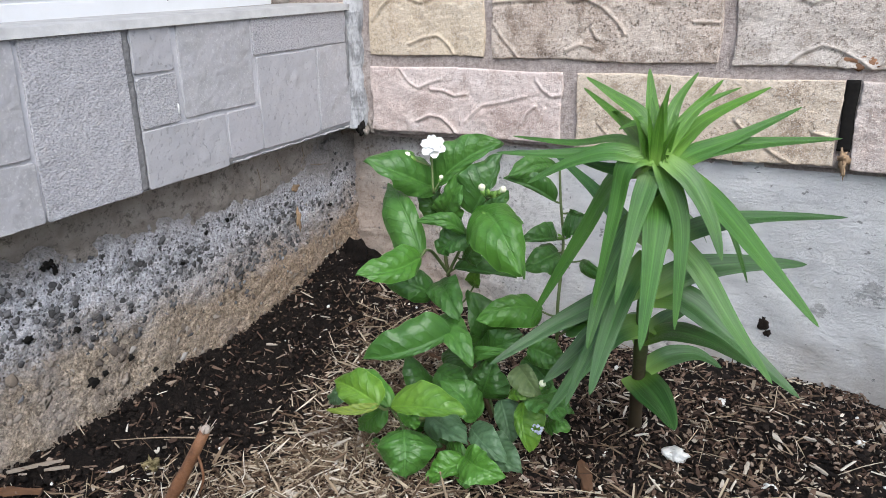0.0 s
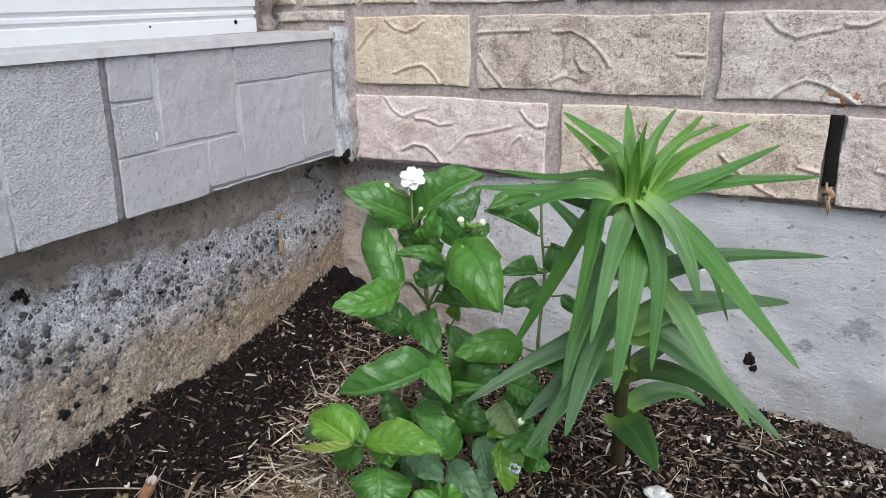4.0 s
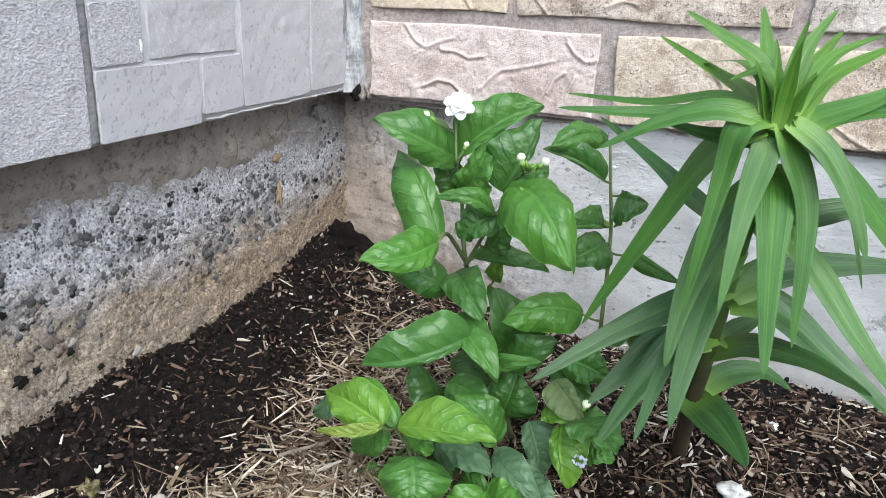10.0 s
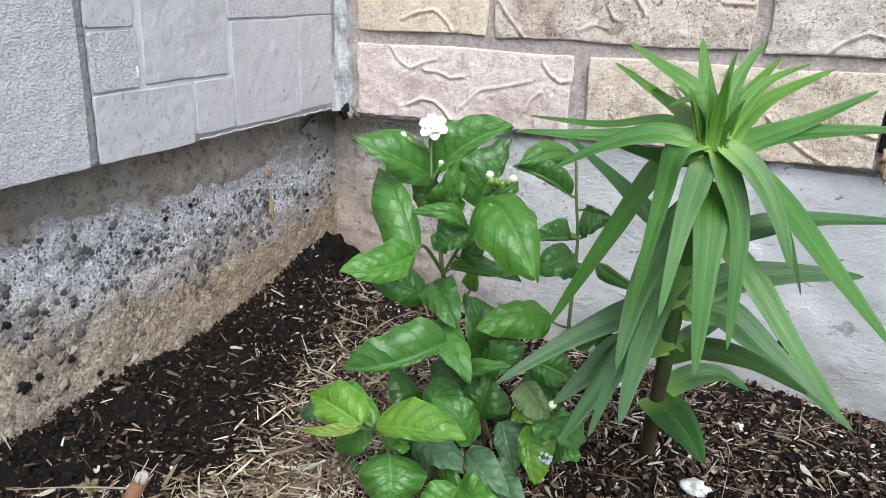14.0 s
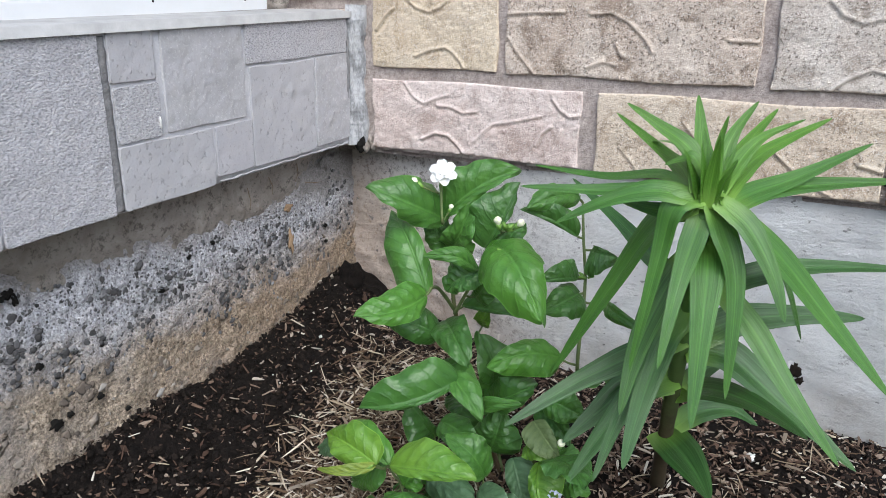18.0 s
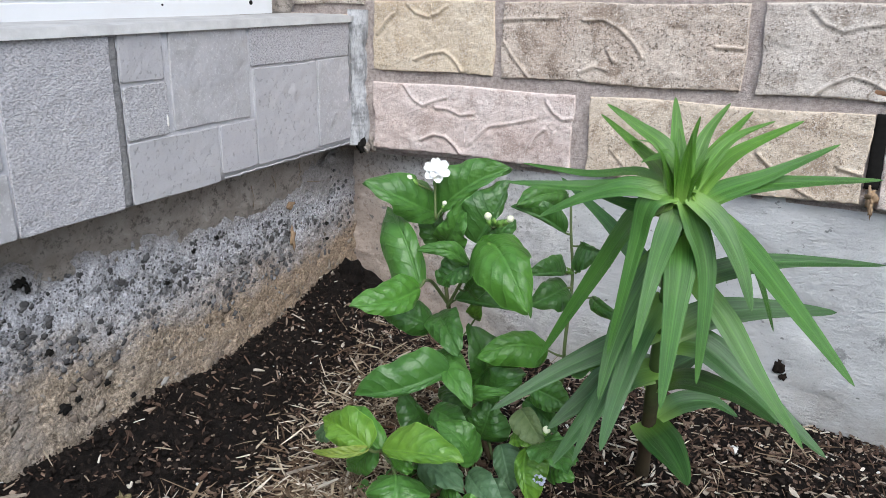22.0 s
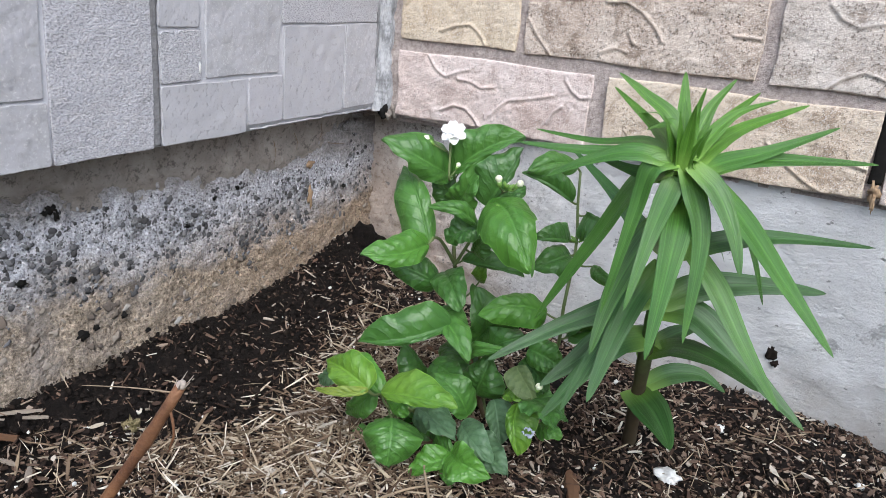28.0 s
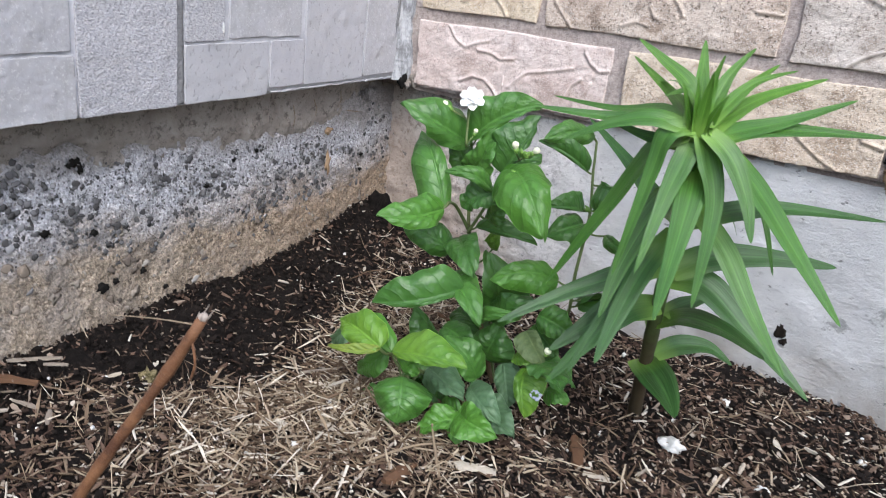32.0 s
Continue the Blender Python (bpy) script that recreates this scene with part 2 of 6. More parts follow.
earth = mixc(nt, ramp(nt, calc(nt, "ADD", rusty, 0.5), [(0.28, 0.0), (0.52, 0.4)]), earth, mixc(nt, noise_tex(nt, 120, 5, 0.8), (0.20, 0.12, 0.07), (0.54, 0.37, 0.235)))
earth = mixc(nt, ramp(nt, noise_tex(nt, 70, 6, 0.8), [(0.56, 0.0), (0.64, 0.7)]), earth, (0.065, 0.05, 0.036))
col = mixc(nt, ramp(nt, edge, [(0.128, 0.0), (0.178, 1.0)]), earth, pale)
top = calc(nt, "ADD", axis(nt, 2), calc(nt, "MULTIPLY", calc(nt, "SUBTRACT", noise_tex(nt, 25, 6, 0.75), 0.5), 0.10))
col = mixc(nt, ramp(nt, top, [(0.218, 0.0), (0.250, 0.85)]), col, mixc(nt, noise_tex(nt, 200, 5, 0.8), (0.19, 0.168, 0.152), (0.50, 0.455, 0.43)))
col = mixc(nt, ramp(nt, noise_tex(nt, 480, 4, 0.75), [(0.36, 0.50), (0.50, 0.0)]), col, (0.10, 0.088, 0.08))
put(nt, p.inputs["Base Color"], col)
n = bump(nt, voronoi_tex(nt, 330, feature="SMOOTH_F1"), 1.0, 0.0035)
n = bump(nt, noise_tex(nt, 120, 6, 0.8), 0.8, 0.004, n)
put(nt, p.inputs["Normal"], bump(nt, noise_tex(nt, 600, 4, 0.8), 0.8, 0.002, n))

M_PARGE, nt, p = material("damp_mortar", 0.9, 0.2)
col = mixc(nt, ramp(nt, noise_tex(nt, 22, 6, 0.75, distort=0.5), [(0.35, 0.0), (0.7, 1.0)]), (0.29, 0.252, 0.22), (0.48, 0.43, 0.39))
col = mixc(nt, ramp(nt, noise_tex(nt, 120, 6, 0.8), [(0.52, 0.0), (0.62, 0.7)]), col, (0.085, 0.075, 0.065))
col = mixc(nt, ramp(nt, noise_tex(nt, 75, 6, 0.8), [(0.60, 0.0), (0.68, 0.6)]), col, (0.40, 0.37, 0.33))
put(nt, p.inputs["Base Color"], col)
put(nt, p.inputs["Normal"], bump(nt, noise_tex(nt, 150, 6, 0.8), 0.9, 0.004))


def stone_material(name, stops):
    m, nt, p = material(name, 0.9, 0.25)
    c = ramp(nt, island(nt), stops)
    put(nt, p.inputs["Base Color"], mixc(nt, noise_tex(nt, 320, 5, 0.8), c, mixc(nt, 0.2, c, (0.5, 0.47, 0.46))))
    put(nt, p.inputs["Normal"], bump(nt, noise_tex(nt, 900, 3, 0.7), 0.4, 0.0006))
    return m


M_DARKSTONE = stone_material("dark_aggregate", [(0.0, (0.014, 0.014, 0.015)), (0.35, (0.05, 0.049, 0.052)), (0.65, (0.115, 0.113, 0.118)), (0.88, (0.20, 0.198, 0.204)), (1.0, (0.38, 0.375, 0.385))])
M_TANSTONE = stone_material("tan_aggregate", [(0.0, (0.08, 0.06, 0.045)), (0.3, (0.20, 0.155, 0.115)), (0.6, (0.28, 0.23, 0.18)), (0.9, (0.33, 0.29, 0.245)), (1.0, (0.37, 0.35, 0.325))])

# smooth grey parging under the brick
M_SMOOTH, nt, p = material("grey_parging", 0.8, 0.3)
streak = noise_tex(nt, 16, 6, 0.7, coords(nt, (0.7, 1, 1.5)), 0.4)
col = mixc(nt, ramp(nt, streak, [(0.3, 0.0), (0.7, 1.0)]), (0.58, 0.58, 0.59), (0.74, 0.74, 0.75))
col = mixc(nt, ramp(nt, noise_tex(nt, 120, 6, 0.8, coords(nt, (0.8, 1, 1.3))), [(0.58, 0.0), (0.66, 0.45)]), col, (0.27, 0.265, 0.265))
low = calc(nt, "ADD", axis(nt, 2), calc(nt, "MULTIPLY", calc(nt, "SUBTRACT", noise_tex(nt, 16, 5, 0.7), 0.5), 0.16))
col = mixc(nt, ramp(nt, low, [(0.03, 0.55), (0.115, 0.0)]), col, (0.33, 0.275, 0.215))
# speckled concrete near the corner, colour lightened to offset the shade under the brick
near = calc(nt, "ADD", axis(nt, 0), calc(nt, "MULTIPLY", calc(nt, "SUBTRACT", noise_tex(nt, 14, 5, 0.7), 0.5), 0.22))
col = mixc(nt, ramp(nt, near, [(0.09, 0.95), (0.36, 0.0)]), col, mixc(nt, ramp(nt, noise_tex(nt, 130, 6, 0.85), [(0.39, 0.0), (0.50, 1.0)]), (0.27, 0.23, 0.21), (0.86, 0.82, 0.80)))
stain = calc(nt, "ADD", calc(nt, "ADD", axis(nt, 2), calc(nt, "MULTIPLY", axis(nt, 0), 0.9)), calc(nt, "MULTIPLY", calc(nt, "SUBTRACT", noise_tex(nt, 20, 6, 0.75), 0.5), 0.2))
col = mixc(nt, ramp(nt, stain, [(0.19, 0.75), (0.32, 0.0)]), col, mixc(nt, noise_tex(nt, 240, 6, 0.85), (0.26, 0.185, 0.135), (0.64, 0.50, 0.40)))
pock = noise_tex(nt, 95, 3, 0.55, coords(nt, (0.8, 1, 1.2)))
col = mixc(nt, ramp(nt, pock, [(0.66, 0.0), (0.70, 0.75)]), col, (0.17, 0.168, 0.17))
rag = noise_tex(nt, 75, 6, 0.8)
for sx_, sz_, ax_, az_, k_ in ((0.795, 0.200, 0.048, 0.022, 1.0), (0.765, 0.172, 0.028, 0.024, 0.9), (0.695, 0.188, 0.014, 0.020, 1.0), (0.645, 0.165, 0.030, 0.018, 0.75), (0.87, 0.195, 0.04, 0.02, 0.5), (0.60, 0.135, 0.02, 0.012, 0.6)):
    dx_ = calc(nt, "DIVIDE", calc(nt, "SUBTRACT", axis(nt, 0), sx_), ax_)
    dz_ = calc(nt, "DIVIDE", calc(nt, "SUBTRACT", axis(nt, 2), sz_), az_)
    far_ = calc(nt, "ADD", calc(nt, "MULTIPLY", dx_, dx_), calc(nt, "MULTIPLY", dz_, dz_))
    scar = ramp(nt, calc(nt, "SUBTRACT", calc(nt, "ADD", rag, 0.13 * k_), calc(nt, "MULTIPLY", far_, 0.16)), [(0.49, 0.0), (0.56, 0.6)])
    col = mixc(nt, scar, col, mixc(nt, ramp(nt, noise_tex(nt, 210, 5, 0.8), [(0.4, 0.0), (0.6, 1.0)]), (0.135, 0.13, 0.13), (0.34, 0.34, 0.345)))
put(nt, p.inputs["Base Color"], col)
n = bump(nt, noise_tex(nt, 60, 6, 0.75, coords(nt, (0.75, 1, 1.6))), 0.9, 0.009)
put(nt, p.inputs["Normal"], bump(nt, noise_tex(nt, 300, 5, 0.8, coords(nt, (0.7, 1, 1.6))), 0.7, 0.0025, n))

M_SOIL, nt, p = material("soil", 0.95, 0.2)
put(nt, p.inputs["Base Color"], mixc(nt, ramp(nt, noise_tex(nt, 120, 6, 0.75), [(0.35, 0.0), (0.7, 1.0)]), (0.005, 0.0038, 0.0032), (0.022, 0.0155, 0.0125)))
n = bump(nt, noise_tex(nt, 200, 6, 0.85), 1.0, 0.008)
put(nt, p.inputs["Normal"], n)

M_CLOD, nt, p = material("soil_crumb", 0.95, 0.2)
put(nt, p.inputs["Base Color"], mixc(nt, noise_tex(nt, 300, 4, 0.7), ramp(nt, island(nt), [(0.0, (0.004, 0.003, 0.0025)), (0.65, (0.010, 0.0072, 0.006)), (0.92, (0.023, 0.016, 0.0125)), (1.0, (0.05, 0.034, 0.025))]), (0.011, 0.008, 0.0065)))
put(nt, p.inputs["Normal"], bump(nt, noise_tex(nt, 700, 4, 0.8), 0.7, 0.0012))


def chip_material(name, stops, rough=0.85):
    m, nt, p = material(name, rough, 0.25)
    c = ramp(nt, island(nt), stops)
    c = mixc(nt, ramp(nt, noise_tex(nt, 330, 5, 0.75), [(0.4, 0.0), (0.75, 0.6)]), c, mixc(nt, 0.55, c, (0.05, 0.035, 0.025)))
    put(nt, p.inputs["Base Color"], c)
    put(nt, p.inputs["Normal"], bump(nt, noise_tex(nt, 900, 4, 0.7), 0.5, 0.0006))
    return m


M_CHIP = chip_material("wood_mulch", [(0.0, (0.022, 0.014, 0.010)), (0.3, (0.058, 0.033, 0.023)), (0.55, (0.115, 0.070, 0.049)), (0.78, (0.20, 0.14, 0.102)), (0.93, (0.32, 0.255, 0.20)), (1.0, (0.50, 0.44, 0.37))])
M_STRAW = chip_material("straw", [(0.0, (0.045, 0.028, 0.016)), (0.30, (0.135, 0.088, 0.055)), (0.58, (0.285, 0.215, 0.145)), (0.84, (0.48, 0.40, 0.29)), (1.0, (0.70, 0.64, 0.55))])
M_PALE = chip_material("pale_wood", [(0.0, (0.24, 0.19, 0.14)), (0.45, (0.42, 0.36, 0.28)), (1.0, (0.70, 0.65, 0.57))])
M_GREYWOOD = chip_material("grey_wood", [(0.0, (0.16, 0.13, 0.10)), (1.0, (0.34, 0.29, 0.24))])
M_BARK = chip_material("bark", [(0.0, (0.075, 0.038, 0.021)), (1.0, (0.15, 0.08, 0.043))])
M_TWIG, nt, p = material("brown_twig", 0.55, 0.4)
put(nt, p.inputs["Base Color"], mixc(nt, ramp(nt, noise_tex(nt, 60, 5, 0.7), [(0.35, 0.0), (0.7, 1.0)]), (0.085, 0.036, 0.018), (0.26, 0.125, 0.058)))
put(nt, p.inputs["Normal"], bump(nt, noise_tex(nt, 240, 5, 0.75), 0.8, 0.0016))
M_CUT, nt, p = material("cut_wood", 0.85, 0.2)
put(nt, p.inputs["Base Color"], mixc(nt, noise_tex(nt, 500, 4, 0.7), (0.24, 0.19, 0.15), (0.52, 0.45, 0.39)))
M_DRYLEAF, nt, p = material("dry_leaf", 0.8, 0.25)
put(nt, p.inputs["Base Color"], mixc(nt, noise_tex(nt, 140, 5, 0.7), (0.22, 0.14, 0.08), (0.42, 0.30, 0.19)))
M_PERLITE, nt, p = material("perlite", 0.9, 0.2)
put(nt, p.inputs["Base Color"], mixc(nt, noise_tex(nt, 300, 5, 0.7), (0.62, 0.61, 0.58), (0.85, 0.85, 0.83)))
put(nt, p.inputs["Normal"], bump(nt, noise_tex(nt, 700, 4, 0.8), 0.8, 0.0012))
M_FLUFF, nt, p = material("leaf_fluff", 0.9, 0.2)
put(nt, p.inputs["Base Color"], mixc(nt, noise_tex(nt, 600, 4, 0.7), (0.20, 0.23, 0.36), (0.66, 0.69, 0.78)))
M_PALESTONE, nt, p = material("pale_stone", 0.9, 0.2)
put(nt, p.inputs["Base Color"], mixc(nt, ramp(nt, noise_tex(nt, 110, 6, 0.75), [(0.35, 0.0), (0.65, 1.0)]), (0.50, 0.49, 0.52), (0.80, 0.79, 0.83)))
put(nt, p.inputs["Normal"], bump(nt, noise_tex(nt, 200, 5, 0.8), 0.9, 0.004))
M_SCRAP, nt, p = material("plant_scrap", 0.85, 0.2)
put(nt, p.inputs["Base Color"], mixc(nt, ramp(nt, noise_tex(nt, 240, 5, 0.75), [(0.4, 0.0), (0.6, 1.0)]), (0.10, 0.085, 0.035), (0.42, 0.35, 0.19)))
put(nt, p.inputs["Normal"], bump(nt, noise_tex(nt, 300, 5, 0.8), 1.0, 0.004))
M_RUST, nt, p = material("rust_stain", 0.95, 0.15)
put(nt, p.inputs["Base Color"], mixc(nt, noise_tex(nt, 320, 5, 0.75), (0.20, 0.085, 0.04), (0.36, 0.22, 0.14)))
# near-black for shapes that paint in the shade of holes and gaps
M_VOID, nt, p = material("black_gap", 0.95, 0.1)
put(nt, p.inputs["Base Color"], mixc(nt, noise_tex(nt, 200, 3, 0.6), (0.006, 0.006, 0.006), (0.02, 0.018, 0.016)))


# ---------------------------------------------------------------- foliage
def leaf_material(name, base, pale, kind, gloss=0.38, back=(0.16, 0.26, 0.06)):
    m, nt, p = material(name, gloss, 0.55)
    u, v = axis(nt, 0, True), axis(nt, 1, True)
    side = calc(nt, "ABSOLUTE", calc(nt, "SUBTRACT", v, 0.5))
    broad = noise_tex(nt, 24, 4, 0.6)
    col = mixc(nt, ramp(nt, broad, [(0.3, 0.0), (0.72, 1.0)]), base, pale)
    col = mixc(nt, calc(nt, "MULTIPLY", object_random(nt), 0.5), col, tuple(c * 0.55 for c in base))
    if kind == "strap":
        p.inputs["Specular IOR Level"].default_value = 0.6
        w2 = noise_tex(nt, 1.0, 3, 0.6, coords(nt, (0.8, 15, 1), True))
        w3 = noise_tex(nt, 1.0, 3, 0.65, coords(nt, (1.6, 44, 1), True))
        # pale streaks along the veins also paint in the blade's sheen
        col = mixc(nt, calc(nt, "MULTIPLY", ramp(nt, w2, [(0.44, 0.0), (0.60, 1.0)]), 0.42), col, tuple(min(1, c * 1.45 + 0.02) for c in pale))
        col = mixc(nt, calc(nt, "MULTIPLY", ramp(nt, w3, [(0.34, 1.0), (0.50, 0.0)]), 0.5), col, tuple(c * 0.55 for c in base))
        col = mixc(nt, ramp(nt, u, [(0.0, 0.9), (0.30, 0.0)]), col, (0.26, 0.45, 0.08))
        mid = ramp(nt, side, [(0.0, 0.45), (0.035, 0.0)])
        col = mixc(nt, mid, col, tuple(min(1, c * 1.5) for c in pale))
        n = bump(nt, calc(nt, "ADD", calc(nt, "MULTIPLY", w2, 1.2), calc(nt, "MULTIPLY", w3, 0.6)), 0.45, 0.0011)
    else:
        slant = calc(nt, "SUBTRACT", calc(nt, "MULTIPLY", u, 6.4), calc(nt, "MULTIPLY", side, 3.2))
        slant = calc(nt, "ADD", slant, calc(nt, "MULTIPLY", noise_tex(nt, 4.0, 2, 0.5, coords(nt, (1, 1, 1), True)), 0.9))
        vein = calc(nt, "ABSOLUTE", calc(nt, "SUBTRACT", calc(nt, "FRACT", slant), 0.5))
        lat = ramp(nt, vein, [(0.0, 1.0), (0.11, 0.0)])
        mid = ramp(nt, side, [(0.006, 1.0), (0.026, 0.0)])
        lines = calc(nt, "MAXIMUM", mid, calc(nt, "MULTIPLY", lat, 0.45))
        blotch = noise_tex(nt, 3.2, 4, 0.65, coords(nt, (1, 0.7, 1), True), 0.6)
        col = mixc(nt, ramp(nt, blotch, [(0.42, 0.0), (0.66, 0.4)]), col, tuple(c * 0.6 for c in base))
        puff = ramp(nt, vein, [(0.0, 0.0), (0.5, 1.0)])
        col = mixc(nt, calc(nt, "MULTIPLY", puff, 0.35), col, tuple(min(1, c * 1.3) for c in pale))
        col = mixc(nt, calc(nt, "MULTIPLY", lines, 0.22), col, tuple(min(1, c * 1.7 + 0.02) for c in pale))
        rim = ramp(nt, side, [(0.482, 0.0), (0.497, 0.65)])
        col = mixc(nt, rim, col, tuple(min(1, c * 1.8 + 0.03) for c in pale))
        warp = noise_tex(nt, 10.0, 3, 0.55, coords(nt, (1, 0.6, 1), True))
        crinkle = noise_tex(nt, 260, 2, 0.5)
        net = nt.nodes.new("ShaderNodeTexVoronoi")
        net.feature = "SMOOTH_F1"
        net.inputs["Scale"].default_value, net.inputs["Smoothness"].default_value = 15.0, 0.35
        nt.links.new(coords(nt, (1, 0.55, 1), True), net.inputs["Vector"])
        cell = ramp(nt, net.outputs["Distance"], [(0.05, 1.0), (0.62, 0.0)])
        col = mixc(nt, calc(nt, "MULTIPLY", calc(nt, "SUBTRACT", 1.0, cell), 0.16), col, tuple(c * 0.60 for c in base))
        high = calc(nt, "ADD", calc(nt, "ADD", calc(nt, "MULTIPLY", cell, 0.40), calc(nt, "MULTIPLY", puff, 0.45)), calc(nt, "MULTIPLY", warp, 0.9))
        high = calc(nt, "ADD", high, calc(nt, "MULTIPLY", crinkle, 0.75))
        n = bump(nt, calc(nt, "SUBTRACT", high, calc(nt, "MULTIPLY", lines, 0.7)), 0.52, 0.0016)
    put(nt, p.inputs["Base Color"], col)
    put(nt, p.inputs["Normal"], n)
    t = nt.nodes.new("ShaderNodeBsdfTranslucent")
    put(nt, t.inputs["Color"], mixc(nt, 0.5, col, back))
    mx = nt.nodes.new("ShaderNodeMixShader")
    mx.inputs[0].default_value = 0.22
    nt.links.new(p.outputs[0], mx.inputs[1])
    nt.links.new(t.outputs[0], mx.inputs[2])
    nt.links.new(mx.outputs[0], nt.nodes["Material Output"].inputs["Surface"])
    return m


M_LILY = leaf_material("lily_leaf", (0.038, 0.128, 0.015), (0.078, 0.205, 0.026), "strap", 0.33)
# darker green for lily_leaf blades that leave the stem at z 0.30 and below
M_LILYLOW = leaf_material("low_lily_leaf", (0.020, 0.078, 0.012), (0.052, 0.145, 0.028), "strap", 0.30)
M_LILYNEW = leaf_material("young_lily_leaf", (0.070, 0.192, 0.017), (0.122, 0.275, 0.029), "strap", 0.32)
M_JAS = {
    # deep green, darkened further to hold the shade inside the bush
    "d": leaf_material("jasmine_deep_shaded_green", (0.042, 0.128, 0.023), (0.074, 0.192, 0.034), "net", 0.36),
    "m": leaf_material("jasmine_green", (0.062, 0.180, 0.029), (0.104, 0.252, 0.044), "net", 0.36),
    "l": leaf_material("jasmine_light_green", (0.070, 0.205, 0.024), (0.110, 0.275, 0.038), "net", 0.36),
    "y": leaf_material("jasmine_yellow_green", (0.085, 0.225, 0.020), (0.185, 0.335, 0.040), "net", 0.36),
    "e": leaf_material("jasmine_yellowed", (0.13, 0.24, 0.028), (0.30, 0.34, 0.05), "net", 0.5),
    "g": leaf_material("jasmine_grey_green", (0.065, 0.145, 0.060), (0.125, 0.215, 0.110), "net", 0.5),
    "b": leaf_material("jasmine_withered", (0.085, 0.150, 0.045), (0.150, 0.195, 0.075), "net", 0.6),
}
M_STEM, nt, p = material("green_stem", 0.6, 0.3)
put(nt, p.inputs["Base Color"], mixc(nt, noise_tex(nt, 90, 4, 0.7), (0.075, 0.11, 0.035), (0.16, 0.20, 0.075)))
M_WOODSTEM, nt, p = material("brown_stem", 0.75, 0.3)
put(nt, p.inputs["Base Color"], mixc(nt, ramp(nt, axis(nt, 2), [(0.19, 0.0), (0.25, 1.0)]), mixc(nt, noise_tex(nt, 120, 4, 0.7), (0.070, 0.048, 0.026), (0.15, 0.11, 0.060)), (0.12, 0.19, 0.055)))
M_LILYSTEM, nt, p = material("lily_stem", 0.6, 0.3)
put(nt, p.inputs["Base Color"], mixc(nt, ramp(nt, calc(nt, "ADD", axis(nt, 2), calc(nt, "MULTIPLY", noise_tex(nt, 60, 4, 0.7), 0.06)), [(0.16, 0.0), (0.30, 1.0)]), mixc(nt, noise_tex(nt, 120, 4, 0.7), (0.035, 0.028, 0.018), (0.085, 0.062, 0.034)), (0.10, 0.20, 0.05)))
M_PETAL, nt, p = material("white_petal", 0.5, 0.4)
p.inputs["Base Color"].default_value = (0.88, 0.88, 0.85, 1)
p.inputs["Subsurface Weight"].default_value = 0.15
p.inputs["Subsurface Radius"].default_value = (0.004, 0.004, 0.003)
M_BUD, nt, p = material("cream_bud", 0.5, 0.4)
put(nt, p.inputs["Base Color"], mixc(nt, noise_tex(nt, 150, 3, 0.6), (0.66, 0.68, 0.42), (0.82, 0.82, 0.66)))
M_CALYX, nt, p = material("green_calyx", 0.5, 0.4)
put(nt, p.inputs["Base Color"], mixc(nt, noise_tex(nt, 300, 3, 0.6), (0.12, 0.24, 0.04), (0.20, 0.34, 0.07)))


# ---------------------------------------------------------------- geometry helpers


def mesh_object(name, verts, faces, m, smooth=True, uv=None):
    me = bpy.data.meshes.new(name)
    me.from_pydata([tuple(v) for v in verts], [], [tuple(f) for f in faces])
    me.materials.append(m)
    if smooth:
        me.polygons.foreach_set("use_smooth", [True] * len(me.polygons))
    if uv is not None:
        layer = me.uv_layers.new(name="UVMap")
        loops = np.empty(len(me.loops), dtype=np.int32)
        me.loops.foreach_get("vertex_index", loops)
        layer.data.foreach_set("uv", np.asarray(uv, dtype=np.float32)[loops].ravel())
    me.update()
    return new(name, me)


def thing(name, base, label, category, group="", kind=""):
    e = new(name)
    e.location = base
    e.empty_display_size = 0.02
    return tagged(e, label, category, group, kind)


def under(ob, parent, label=""):
    ob.parent = parent
    top = parent
    while top.parent:
        top = top.parent
    if parent.type == "EMPTY":
        ob.matrix_parent_inverse = Matrix.Translation(-parent.location)
    return tagged(ob, label)


def lattice_noise(shape, step, amp, seed):
    """Smooth random field: a coarse random lattice blown up to shape."""
    r = np.random.default_rng(seed)
    a, b = max(2, int(shape[0] / step) + 2), max(2, int(shape[1] / step) + 2)
    g = r.normal(size=(a, b))
    x = np.linspace(0, a - 1.001, shape[0])
    y = np.linspace(0, b - 1.001, shape[1])
    i, j = x.astype(int), y.astype(int)
    fx, fy = x - i, y - j
    fx, fy = (fx * fx * (3 - 2 * fx))[:, None], (fy * fy * (3 - 2 * fy))[None, :]
    top = g[np.ix_(i, j)] * (1 - fy) + g[np.ix_(i, j + 1)] * fy
    bot = g[np.ix_(i + 1, j)] * (1 - fy) + g[np.ix_(i + 1, j + 1)] * fy
    return amp * (top * (1 - fx) + bot * fx)


def grid_faces(n, m):
    k = np.arange(n * m).reshape(n, m)
    return np.stack([k[:-1, :-1], k[1:, :-1], k[1:, 1:], k[:-1, 1:]], -1).reshape(-1, 4)


